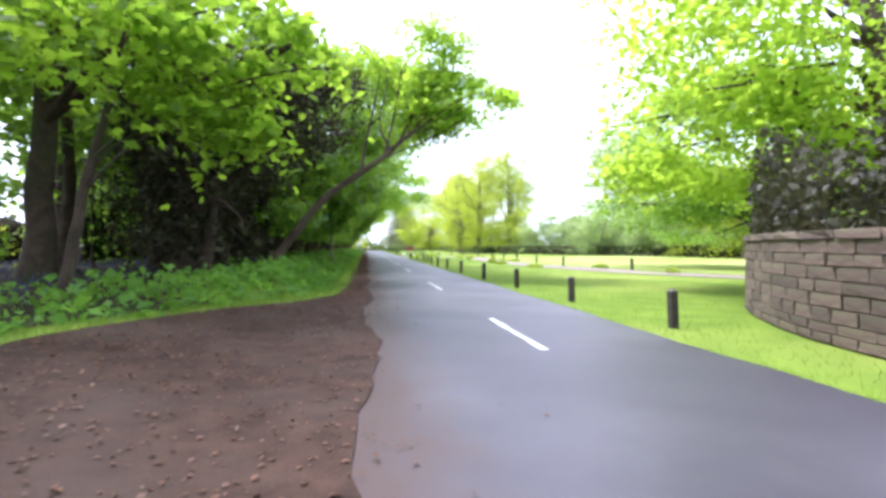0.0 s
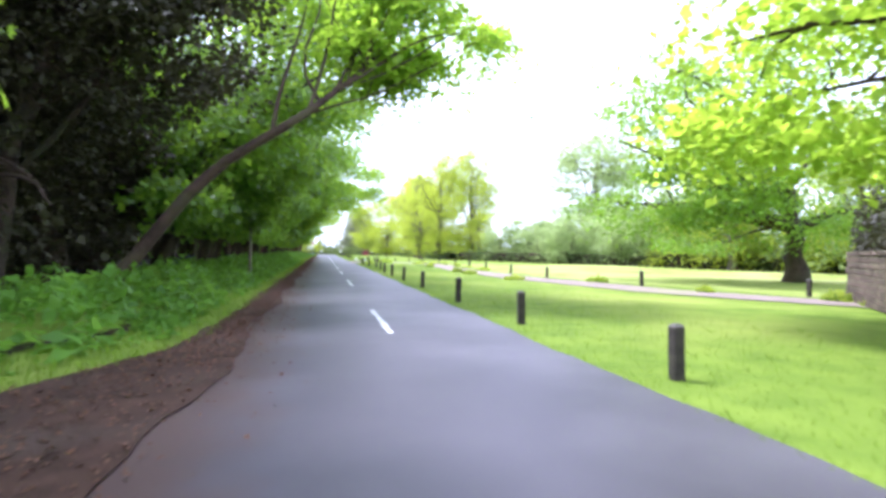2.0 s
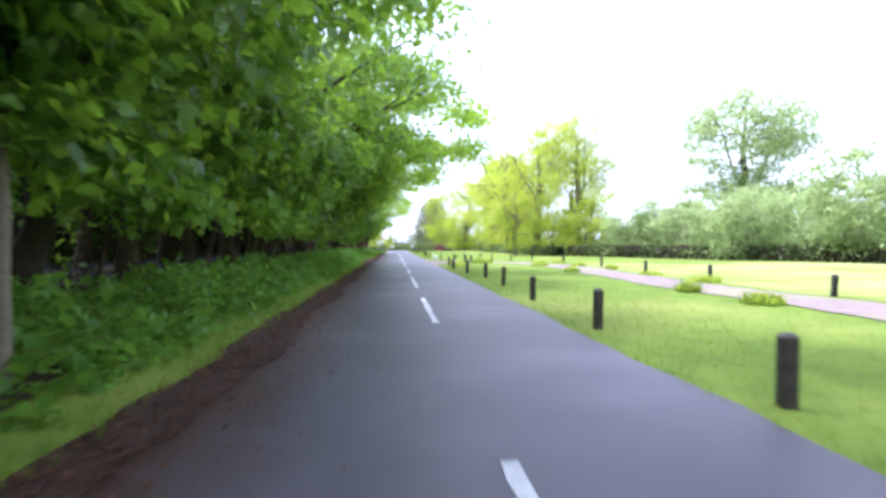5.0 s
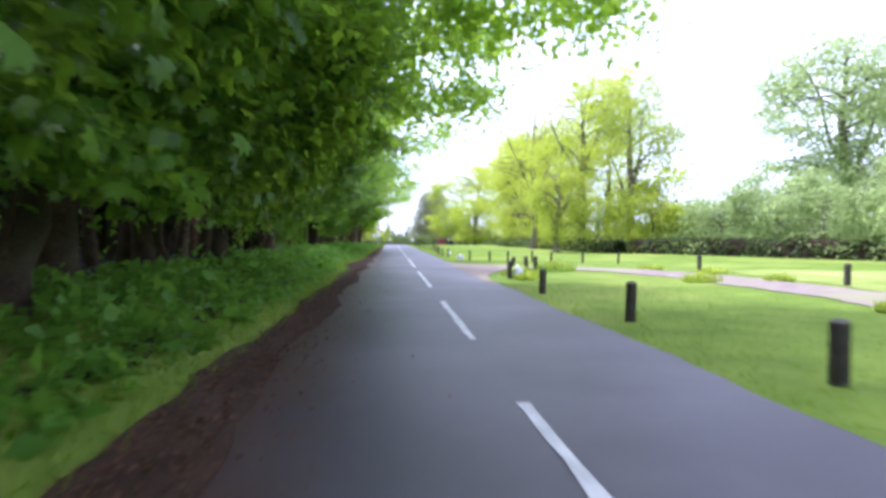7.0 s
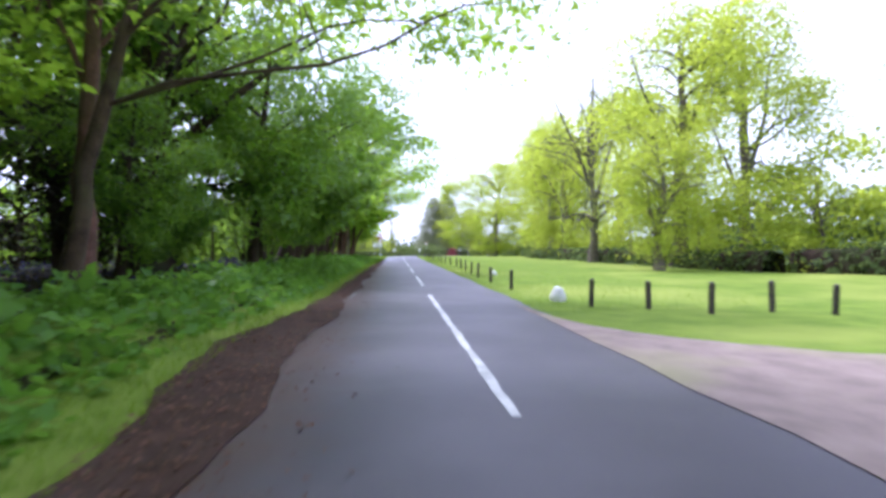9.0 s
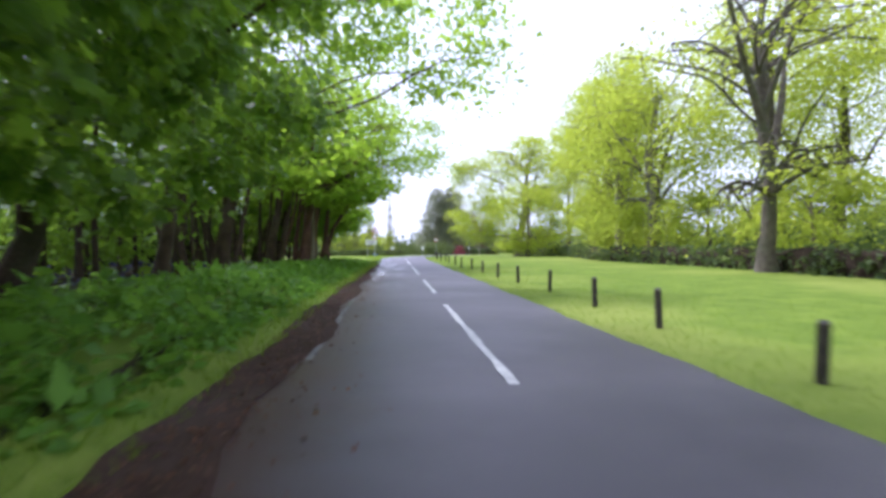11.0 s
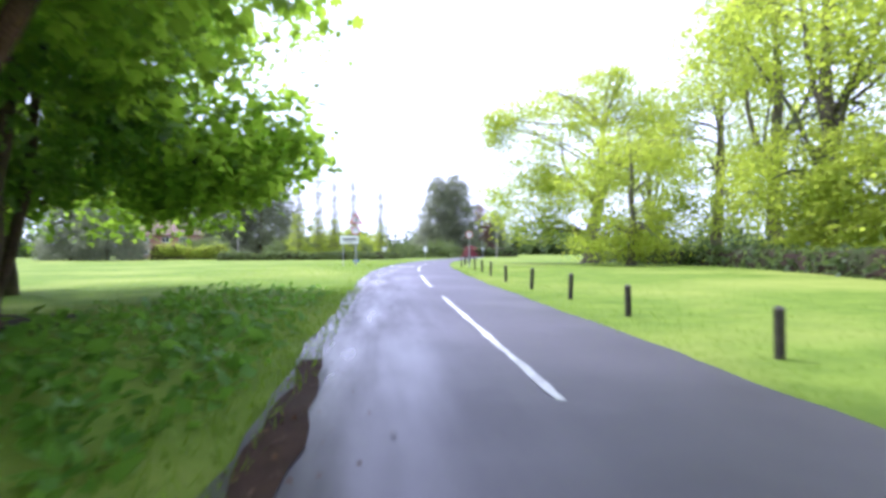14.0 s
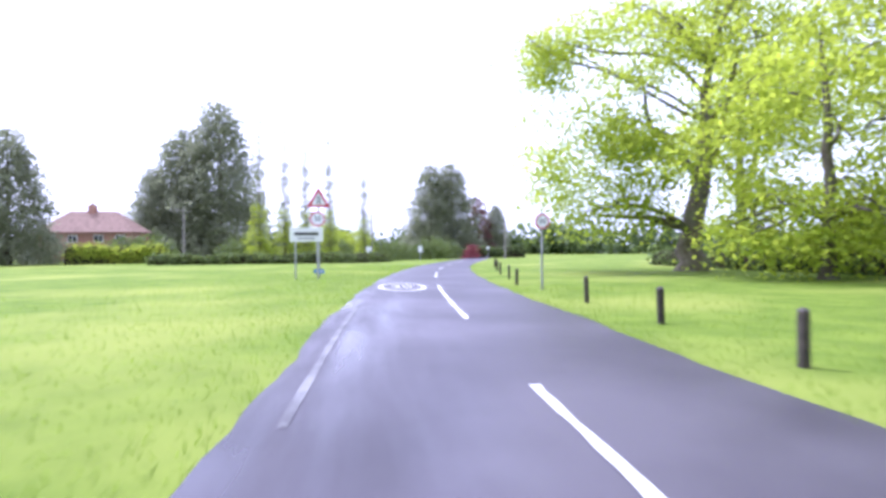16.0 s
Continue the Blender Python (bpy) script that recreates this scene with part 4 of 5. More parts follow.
# ---- trees on the far side of the commons ----
light_trees = []
for k, (h, r) in enumerate(((17, 6.0), (19, 5.0), (15, 6.5))):
    light_trees.append(tree("parkland_tree", 100 + k, [(0, 0, 0), (0.2, 0, 4), (0.4 - 0.5 * k, 0.3, h * 0.5), (0.2, 0.3, h * 0.78)], 0.42,
                            [((0, 0, h * 0.62), (r, r, h * 0.36), 6), ((0.5, -0.5, h * 0.26), (r * 0.85, r * 0.85, h * 0.16), 1.8), ((0.2, 0.3, h * 0.86), (r * 0.6, r * 0.6, h * 0.16), 1.2)], 470, 34, 0.76, LEAF_LIGHT, 0.215, BARK_PARK, 24, hollow=0.4, twig=0.03,
                            extra=(((0.1, 0, h * 0.22), (r * 0.5, 0.5, h * 0.8), 0.2), ((0.1, 0, h * 0.28), (-r * 0.55, -0.8, h * 0.72), 0.17), ((0.2, 0, h * 0.2), (0.6, r * 0.6, h * 0.6), 0.15))))
    tagged(light_trees[-1], "tall parkland tree in fresh yellow-green leaf", "tree", "trees across the commons")
PARK = [(21, 103, 0, 1.18), (28, 106, 1, 1.15), (16.8, 97.5, 2, 0.62), (25.5, 124, 0, 1.12), (22, 133, 2, 1.2), (23, 142, 1, 1.15),
        (25.5, 150, 0, 1.25), (28, 158, 1, 1.2), (30, 168, 0, 1.15), (31, 183, 1, 1.0), (45, 30, 2, 0.95), (43, 43, 0, 0.85), (40, 54, 2, 0.85), 
        (34, 128, 0, 1.1)]
used = set()
for i, (x, y, k, size) in enumerate(PARK):
    (plant if k in used else settle)(light_trees[k], x, y, float(land(x, y)), (i * 73) % 360, size)
    used.add(k)

# an old tree with bare grey limbs, barely in leaf
bare = tree("bare_limbed_tree", 106, [(0, 0, 0), (0.2, 0, 4), (-0.3, 0.3, 9), (0.4, 0.5, 17)], 0.37, [((0, 0, 13), (7.0, 6.5, 6.5), 6), ((0.5, -0.5, 4.5), (5.0, 5.0, 2.4), 2)], 190, 14, 0.6, LEAF_LIGHT, 0.25, BARK_PARK, 46, hollow=0.35, twig=0.045,
            extra=(((0.1, 0, 5), (5.0, 1.0, 15), 0.24), ((0, 0, 6), (-5.4, -1.0, 14.5), 0.22), ((0, 0.2, 8), (1.0, 4.0, 17), 0.18), ((0, 0.2, 7.5), (-2.0, -4.4, 16), 0.17), ((0.1, 0.2, 10), (3.4, -2.0, 18), 0.13)))
tagged(bare, "old grey-limbed tree barely in leaf", "tree")
settle(bare, 19.2, 115.0, 0.0, 20)
silver = tree("silver_leaved_tree", 107, [(0, 0, 0), (0.2, 0, 6), (-0.2, 0.3, 13), (0.2, 0.3, 20)], 0.55, [((0, 0, 16.5), (10.6, 9.0, 8.4), 6), ((0, 0, 8.0), (9.4, 8.4, 3.8), 2.4)], 900, 24, 0.8, LEAF_GREY, 0.36, BARK_PARK, 30, hollow=0.4, twig=0.04,
              extra=(((0.1, 0, 7), (5.5, 0.5, 20), 0.24), ((0, 0, 8), (-5.8, -0.8, 18), 0.22)))
tagged(silver, "very tall tree with thin silvery grey-green leaf", "tree")
settle(silver, 52.0, 104.0, 0.0, 0, 1.14)

# near trees by the wall
near_tree = tree("wall_side_tree", 120, [(0, 0, 0), (0, 0.2, 4), (-0.4, 0.5, 8), (-0.6, 0.8, 13)], 0.36, [((-0.9, 0.5, 8.0), (6.8, 6.0, 5.2), 6), ((-2.6, 2.5, 4.4), (4.6, 4.4, 2.2), 2.6)], 760, 30, 0.5, LEAF_LIME, 0.22, BARK, 22,
                 keep=lambda q: (q[:, 2] > np.interp(q[:, 0], [-9, -5, 0], [4.0, 2.8, 2.4])))
tagged(near_tree, "spreading tree with bright lime-green leaves behind a wall", "tree", "trees behind the wall")
settle(near_tree, 13.5, 12.5, 0.0)
spread_tree = tree("commons_tree", 122, [(0, 0, 0), (-0.3, 0, 3), (-0.8, 0.3, 6.5), (-1.2, 0.4, 10)], 0.5, [((-3.4, 0, 8.8), (8.6, 8.0, 5.6), 6), ((-7.0, 0.5, 4.8), (5.0, 5.0, 2.4), 2.2), ((-3, 0, 3.2), (6.4, 6.5, 2.2), 2.4)], 1050, 26, 0.55, LEAF, 0.22, BARK, 26,
                   extra=(((-0.4, 0, 4.0), (-10.5, 0.6, 7.2), 0.22), ((-0.5, 0, 4.6), (-9.0, -2.6, 9.6), 0.18), ((-0.6, 0, 5), (-7.0, 3.4, 6.0), 0.16), ((-0.6, 0, 5), (4.0, 1.4, 10), 0.2)), keep=lambda q: q[:, 2] > 1.3 + 0.06 * np.abs(q[:, 0]))
tagged(spread_tree, "broad tree with long boughs hanging over the commons", "tree")
settle(spread_tree, 26.5, 33.0, 0.0)
plant(near_tree, 22, 14.0, 0.0, 190, 1.0)
# added tree, mostly out of view, to shade the grass and wall
plant(near_tree, 12.2, 3.6, 0.0, 100, 0.95)

# the oak by the speed sign
oak = tree("oak_tree", 130, [(0, 0, 0), (0, 0, 2.5), (0.8, 0, 6.5), (1.5, 0.4, 14)], 0.72, [((0.0, 0, 10.6), (10.6, 8.0, 7.6), 6), ((-5.6, -1, 5.6), (6.0, 4.5, 3.6), 2.6), ((-5.4, 0, 11.2), (6.4, 5.5, 5.2), 2.2), ((1, 0, 16), (5, 5, 4), 1.6)], 1600, 26, 0.62, LEAF_LIGHT, 0.23, BARK_PARK, 34, hollow=0.45, twig=0.035,
           keep=lambda q: ~((np.abs(q[:, 0] - 0.2) < 2.6) & (q[:, 2] < 7.5) & (q[:, 1] < 2.5)) & (q[:, 2] > 1.6),
           extra=(((0, 0, 2.4), (-6.4, -1.5, 3.2), 0.3), ((0.4, 0, 5), (4.5, 0.5, 15), 0.28), ((0.4, 0, 5.5), (-3.4, 1.0, 13), 0.24)))
tagged(oak, "old spreading oak with forked trunk and a low bough", "tree")
settle(oak, 19.8, 171.6, float(fall(171.6)))
skirt = tree("hornbeam_tree", 131, [(0, 0, 0), (0.1, 0, 3), (0, 0.2, 8)], 0.22, [((0, 0, 5.0), (4.2, 4.6, 4.0), 6), ((-0.5, 0, 2.0), (3.8, 4.2, 1.2), 1.6)], 520, 26, 0.5, LEAF_LIGHT, 0.2, BARK_PARK, 14)
tagged(skirt, "low bushy tree with green skirts to the grass", "tree", "bushy trees on the commons")
settle(skirt, 18.4, 160.2, float(fall(160)), 0, 1.2)
plant(skirt, 26.5, 152, 0.0, 80, 1.05)
plant(skirt, 25, 146, 0.0, 160, 0.9)
field = tree("field_bush", 135, [(0, 0, 0), (0.1, 0, 2), (0.1, 0.2, 4)], 0.16, [((0, 0, 3.6), (3.6, 3.6, 2.9), 5), ((0, 0, 1.4), (3.4, 3.4, 1.1), 1.6)], 150, 30, 0.66, LEAF_LIGHT, 0.23, BARK_PARK, 8, sides=6)
tagged(field, "rounded light green bush along the hedge", "bush", "bushes along the hedge")
SPOTS = [(24.0, 106, 1.0), (24.0, 118, 1.05), (24.0, 128, 1.05), (24.2, 138, 1.0), (26, 150, 1.0), (47, 26, 0.9), (46, 34, 1.0), (45.5, 41, 0.9), (43.5, 48, 1.0), (42, 55, 0.9), (39.5, 62, 1.0), (25, 95, 0.9), (48.5, 30, 1.8), (27, 97.5, 1.4), (41, 59, 1.3)]
for i, (x, y, sz) in enumerate(SPOTS):
    (plant if i else settle)(field, x, y, float(land(x, y)), i * 67, sz)
dusky = tree("dusky_bush", 136, [(0, 0, 0), (0.1, 0, 2), (0.1, 0.2, 4)], 0.16, [((0, 0, 3.8), (3.6, 3.6, 3.2), 5), ((0, 0, 1.4), (3.4, 3.4, 1.1), 1.6)], 170, 28, 0.6, LEAF_GREY, 0.26, BARK_PARK, 8, sides=6)
tagged(dusky, "rounded dusky grey-green bush behind the hedge", "bush", "dusky bushes behind the hedge")
for i, (x, y, sz) in enumerate(((36, 92, 1.2), (44, 84, 1.3), (52, 74, 1.3), (50, 48, 1.2), (39, 101, 1.2), (47, 44, 1.8), (44, 57, 1.7), (40, 68, 1.7), (53, 38, 1.9), (46, 95, 1.6), (58, 90, 1.8), (37, 69, 0.9), (33.5, 76, 1.0), (31, 82, 0.9), (28, 89, 0.9), (36, 78.5, 1.25), (32, 88, 1.2))):
    (plant if i else settle)(dusky, x, y, float(land(x, y)), i * 83, sz)


# ---- hedges ----
def hedge(name, pts, high, thick, count, size, leaf, label, seed):
    rng = np.random.default_rng(seed)
    pts = np.asarray(pts, float)
    seg = np.linalg.norm(np.diff(pts, axis=0), axis=1)
    t = rng.uniform(0, seg.sum(), count)
    x, y = (np.interp(t, np.r_[0, np.cumsum(seg)], pts[:, k]) for k in (0, 1))
    a = rng.uniform(-0.3, np.pi + 0.3, count)
    r = rng.uniform(0.72, 1.05, count) * (1 + 0.14 * np.sin(t * 0.8) + 0.1 * np.sin(t * 2.9))
    q = np.stack([x + np.cos(a) * thick * r, y + rng.normal(size=count) * 0.4, land(x, y) + np.clip(np.sin(a), 0, 1) ** 0.5 * high * r * rng.uniform(0.05, 1, count) ** 0.35], 1)
    root = base(name, 0, 0)
    put("foliage", tri_mesh("foliage", *leaves(rng, q, size, DIAMOND, 0.35)), leaf, root)
    # solid dark filler; the hedge's inner shade is put into its colour
    k = max(8, int(seg.sum() / 1.5))
    d = np.linspace(0, seg.sum(), k)
    cx, cy = (np.interp(d, np.r_[0, np.cumsum(seg)], pts[:, m]) for m in (0, 1))
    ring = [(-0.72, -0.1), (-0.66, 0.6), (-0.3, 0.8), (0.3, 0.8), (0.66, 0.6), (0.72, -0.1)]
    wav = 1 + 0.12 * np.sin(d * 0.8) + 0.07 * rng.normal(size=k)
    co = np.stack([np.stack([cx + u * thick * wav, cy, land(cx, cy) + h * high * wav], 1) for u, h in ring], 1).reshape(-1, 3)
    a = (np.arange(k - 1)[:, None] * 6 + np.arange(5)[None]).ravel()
    put("heart", tri_mesh("heart", co, np.concatenate([np.stack([a, a + 1, a + 7], 1), np.stack([a, a + 7, a + 6], 1)])), SOIL_AND_HEDGE_SHADE, root, "dark filler sheet for the shaded inside of the hedge")
    return tagged(root, label, "hedge")


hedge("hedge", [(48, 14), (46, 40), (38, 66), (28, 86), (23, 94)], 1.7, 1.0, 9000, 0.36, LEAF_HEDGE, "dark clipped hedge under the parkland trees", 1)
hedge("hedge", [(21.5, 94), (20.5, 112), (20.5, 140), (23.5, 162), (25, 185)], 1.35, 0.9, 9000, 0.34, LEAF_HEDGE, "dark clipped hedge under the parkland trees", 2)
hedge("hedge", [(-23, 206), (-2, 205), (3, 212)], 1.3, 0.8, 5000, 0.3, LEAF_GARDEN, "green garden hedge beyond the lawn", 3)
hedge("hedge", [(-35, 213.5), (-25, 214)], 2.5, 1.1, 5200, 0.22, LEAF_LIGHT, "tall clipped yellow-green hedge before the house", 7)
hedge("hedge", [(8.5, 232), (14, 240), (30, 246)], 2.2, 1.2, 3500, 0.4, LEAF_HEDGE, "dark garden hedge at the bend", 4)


# ---- understorey, verge plants and grass ----
def scatter(name, rng, x, y, z, size, material, label, category, shape=DIAMOND, upright=0.6, hang=0.2):
    ob = put(name, tri_mesh(name, *leaves(rng, np.stack([x, y, z], 1), size, shape, upright, hang)), material)
    return tagged(ob, label, category, kind="stuff")


# added hedge: its pale leaf colour stands in for a sunlit field
hedge("sunlit_backdrop_hedge", [(-28, -24), (-26, 10), (-25, 36), (-22, 44)], 3.4, 1.6, 6000, 0.36, LEAF_LIGHT, "light green hedge added for the sunlit field beyond the wood", 8)
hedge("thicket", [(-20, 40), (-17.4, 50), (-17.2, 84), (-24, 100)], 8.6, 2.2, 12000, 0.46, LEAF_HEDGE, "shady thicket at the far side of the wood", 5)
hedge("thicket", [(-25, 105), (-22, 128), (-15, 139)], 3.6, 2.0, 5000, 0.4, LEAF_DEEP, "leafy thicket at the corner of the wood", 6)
rng = np.random.default_rng(9)
for n, size, lift in ((40000, 0.15, 1.0), (19000, 0.25, 1.2)):
    y = rng.uniform(4, 141, n)
    edge = litter_edge(y) - 0.45
    x = edge - (rng.beta(1.1, 1.5, n)) * 4.4
    clump = np.sin(x * 2.3 + 1.3 * np.sin(y * 0.9)) * np.sin(y * 1.7 + 1.1 * np.sin(x * 1.3 + 2)) + 0.5 * np.sin(x * 4.7 + y * 3.1)
    tall = np.interp(edge - x, [0, 0.5, 1.4, 4.4], [0.05, 0.20, 0.55, 0.46]) * (0.72 + 0.42 * clump) * lift
    tall *= np.interp(y, [104, 116, 124, 141], [1.0, 0.66, 0.52, 0.36])
    thin = np.interp(y, [4, 12, 18, 108, 122, 132, 141], [0.3, 0.45, 1.0, 1.0, 0.75, 0.4, 0.0]) * np.clip(0.85 + clump, 0.4, 1)
    ok = rng.uniform(size=n) < thin
    x, y, tall = x[ok], y[ok], tall[ok]
    scatter("verge_plants", rng, x, y, land(x, y) + np.maximum(tall, 0.03) * rng.uniform(0.3, 1.1, len(x)), size, NETTLE, "lush nettles and cow parsley on the verge", "plants", upright=0.55)
n = 26000
y = rng.uniform(6, 140, n)
x = litter_edge(y) - rng.uniform(-0.15, 1.0, n)
scatter("verge_grass", rng, x, y, land(x, y) + 0.0, 0.13, BLADE, "short bright grass along the leaf litter", "grass", BLADE_SHAPE, 0.12, -1.6)
n = 70000
y = rng.uniform(4, 160, n)
x = road_mid(y) + 2.2 + rng.beta(0.8, 2.2, n) * 9
ok = ~((y > 62) & (y < 77) & (x < 14)) & ~((np.abs(x - 11.5) < 1.6) & (y < 66))
x, y = x[ok], y[ok]
scatter("lawn_grass", rng, x, y, land(x, y), 0.075, BLADE, "short mown grass blades beside the lane", "grass", BLADE_SHAPE, 0.12, -1.6)
n = 30000
y = rng.uniform(130, 190, n)
x = road_mid(y) - 2.3 - rng.beta(0.8, 2.0, n) * 12
scatter("lawn_grass", rng, x, y, land(x, y), 0.085, BLADE, "longer grass on the lawn by the bend", "grass", BLADE_SHAPE, 0.12, -1.6)
n = 15000
y = rng.uniform(-6, 132, n)
x = -6.5 - rng.beta(1.2, 1.6, n) * 22
scatter("bluebells", rng, x, y, land(x, y) + 0.05 + rng.uniform(0, 0.26, n), 0.15, BLUEBELL, "hazy carpet of bluebells between the trunks", "flowers", upright=0.4)
n = 21000
y = 129 - 135 * rng.uniform(0, 1, n) ** 0.6
x = litter_edge(y) + rng.uniform(0, 1.0, n) ** 1.2 * (0.05 - litter_edge(y)) + (rng.uniform(size=n) < 0.45) * rng.exponential(0.28, n)
scatter("dead_leaves", rng, x, y, np.maximum(land(x, y), -0.015) + 0.045, 0.05, LITTER_LEAF, "curled brown dead leaves at the road edge", "leaf litter", upright=0.85)
n = 9000
y = rng.uniform(-6, 134, n)
x = -9 - rng.uniform(0, 1, n) * 26
cl = np.sin(x * 0.7 + 2) * np.sin(y * 0.55)
ok = cl > 0.25
x, y = x[ok], y[ok]
scatter("understorey", rng, x, y, land(x, y) + rng.uniform(0.1, 2.6, len(x)) * 0.9, 0.3, LEAF_DEEP, "scattered young growth under the wood", "bushes")


# ---- posts ----
bm = bmesh.new()
add_box(bm, (-0.066, -0.066, -0.3), (0.066, 0.066, 0.60), 0.012)
post = base("verge_post", 0, 0)
part("stem", bm, POST_WOOD, post)
bm = bmesh.new()
top = bmesh.ops.create_cone(bm, cap_ends=True, segments=4, radius1=0.093, radius2=0.045, depth=0.035, matrix=Matrix.Translation((0, 0, 0.618)) @ Matrix.Rotation(radians(45), 4, "Z"))
part("weathered_top", bm, POST_TOP, post, "bleached chamfered post top")
tagged(post, "short square weathered wooden post in the grass", "post", "posts along the lane")
POSTS = [(5.0, 8.5), (4.9, 12.8), (4.82, 17.4), (4.7, 21.9), (4.75, 27.6), (4.75, 32.5), (4.75, 36.8), (4.85, 41.4), (5.1, 46.3), (5.25, 50.8), (5.0, 54.7), (4.8, 59.2), (5.08, 64.25), (6.7, 68.55), (7.15, 68.75),
         (5.0, 83.6), (4.95, 87.2), (5.0, 90.9), (5.2, 94.6), (5.35, 98.2), (5.45, 101.35), (5.6, 105.4), (5.55, 109.3), (5.45, 112.7), (5.45, 116.7), (5.5, 120.9), (5.3, 124.2), (5.35, 128.02), (5.3, 131.98),
         (5.35, 135.4), (5.25, 138.7), (5.2, 142.1), (5.45, 146.3), (5.65, 149.6), (5.9, 153.4), (6.1, 160.4), (7.0, 165.0), (7.8, 170.0), (8.8, 175), (9.8, 180), (11, 185), (12.2, 190),
         (5.72, 78.2), (6.8, 77.6), (7.65, 76.6), (9.1, 76.8), (10.0, 76.2), (11.6, 75.6), (13.2, 74.6),
         (13.9, 68.0), (13.9, 60.5), (13.6, 54), (13.3, 48), (13.2, 42), (13.2, 36), (14.6, 29), (17.6, 23.5)]
rng = np.random.default_rng(3)
for i, (x, y) in enumerate(POSTS):
    m = pose(x, y, float(land(x, y)), rng.uniform(-2.5, 2.5), rng.uniform(-2.5, 2.5), rng.uniform(-12, 12))
    ob = copy_thing(post, m) if i else post
    ob.matrix_basis = m
    slim = 0.72 if y > 74 else 1.0
    ob.scale = (slim, slim, rng.uniform(0.94, 1.06))
tilted = copy_thing(post, pose(5.67, 66.86, -0.02, 0, 14, 10))
tagged(tilted, "leaning wooden post at the mouth of the track", "post")


# ---- whitewashed marker stones ----
def stone(x, y, r, high, seed):
    rng = np.random.default_rng(seed)
    bm = bmesh.new()
    bmesh.ops.create_icosphere(bm, subdivisions=3, radius=1.0)
    for v in bm.verts:
        w = 1 + 0.16 * noise.noise(v.co * 1.4 + Vector((seed, 0, 0))) + 0.06 * noise.noise(v.co * 4)
        p = abs(v.co.z) ** 2
        v.co = Vector((v.co.x * r * w * (1.0 - 0.25 * max(v.co.z, 0)), v.co.y * r * w, (v.co.z * 0.62 + 0.38) * high * w))
    ob = part("marker_stone", bm, WHITEWASH, None)
    smooth(ob.data)
    ob.location = (x, y, float(land(x, y)) - 0.06)
    return tagged(ob, "rough white-painted marker stone in the grass", "stone", "marker stones")


stone(5.35, 64.2, 0.2, 0.5, 1)
stone(5.35, 79.6, 0.2, 0.46, 2)
stone(6.1, 93.0, 0.16, 0.3, 3)

# ---- weeds round the posts at the track ----
def weeds(x, y, r, high, seed):
    rng = np.random.default_rng(seed)
    root = base("weed_clump", x, y, float(land(x, y)))
    n = 260
    a, d = rng.uniform(0, 6.3, n), r * rng.uniform(0, 1, n) ** 0.6
    q = np.stack([np.cos(a) * d, np.sin(a) * d, high * rng.uniform(0.05, 1, n) * (1 - 0.6 * (d / r) ** 2)], 1)
    put("foliage", tri_mesh("foliage", *leaves(rng, q, 0.10, DIAMOND, 0.5, 0.2)), LEAF_LIGHT, root)
    q[:, 2] = 0
    put("grass_tuft", tri_mesh("grass_tuft", *leaves(rng, q, high * 0.8, BLADE_SHAPE, 0.1, -1.6)), BLADE, root)
    return tagged(root, "pale tangled weeds round posts by the track", "weeds", "weeds by the track")


weeds(5.75, 65.4, 0.7, 0.42, 1)
weeds(7.9, 68.4, 0.8, 0.48, 2)
weeds(5.5, 63.6, 0.4, 0.25, 3)
tuft_rng = random.Random(8)
for k in range(16):
    at = mid[8 + k * 6]
    weeds(at[0] + tuft_rng.choice((-1.4, 1.5)) + tuft_rng.uniform(-0.2, 0.2), at[1] + tuft_rng.uniform(-1.5, 1.5), tuft_rng.uniform(0.3, 0.6), tuft_rng.uniform(0.2, 0.4), 20 + k)

# ---- curved park wall ----
WALL = np.array([(6.0, -6), (5.9, 0), (6.0, 4.0), (6.5, 7.4), (7.9, 10.4), (10.3, 13.3), (13.4, 16.6), (18.0, 22.2)])
wt = np.linspace(0, 1, 400)
wl2 = np.stack([np.interp(wt, np.linspace(0, 1, len(WALL)), WALL[:, k]) for k in (0, 1)], 1)
for _ in range(300):
    wl2[1:-1] = (wl2[:-2] + 2 * wl2[1:-1] + wl2[2:]) / 4
wlen = np.r_[0, np.cumsum(np.linalg.norm(np.diff(wl2, axis=0), axis=1))]
WALL_LONG = wlen[-1]


def along_wall(d):
    p = np.array([np.interp(d, wlen, wl2[:, k]) for k in (0, 1)])
    q = np.array([np.interp(d + 0.2, wlen, wl2[:, k]) for k in (0, 1)]) - np.array([np.interp(d - 0.2, wlen, wl2[:, k]) for k in (0, 1)])
    return p, math.atan2(q[1], q[0])


def strip_wall(name, half, z0, z1, material, label="", kind=""):
    n = 90
    co = []
    for d in np.linspace(0, WALL_LONG, n):
        p, a = along_wall(d)
        nx, ny = -math.sin(a), math.cos(a)
        co += [(p[0] + nx * half, p[1] + ny * half, z0), (p[0] + nx * half, p[1] + ny * half, z1), (p[0] - nx * half, p[1] - ny * half, z1), (p[0] - nx * half, p[1] - ny * half, z0)]
    tr = []
    for i in range(n - 1):
        for k in range(4):
            a, b, c, d = i * 4 + k, i * 4 + (k + 1) % 4, i * 4 + 4 + (k + 1) % 4, i * 4 + 4 + k
            tr += [(a, b, c), (a, c, d)]
    e = (n - 1) * 4
    tr += [(0, 2, 1), (0, 3, 2), (e, e + 1, e + 2), (e, e + 2, e + 3)]
    return put(name, tri_mesh(name, co, tr), material)


wall = strip_wall("park_wall", 0.19, -0.2, 1.42, MORTAR)
tagged(wall, "curved old stone park wall with a flat coping", "wall", kind="structure")

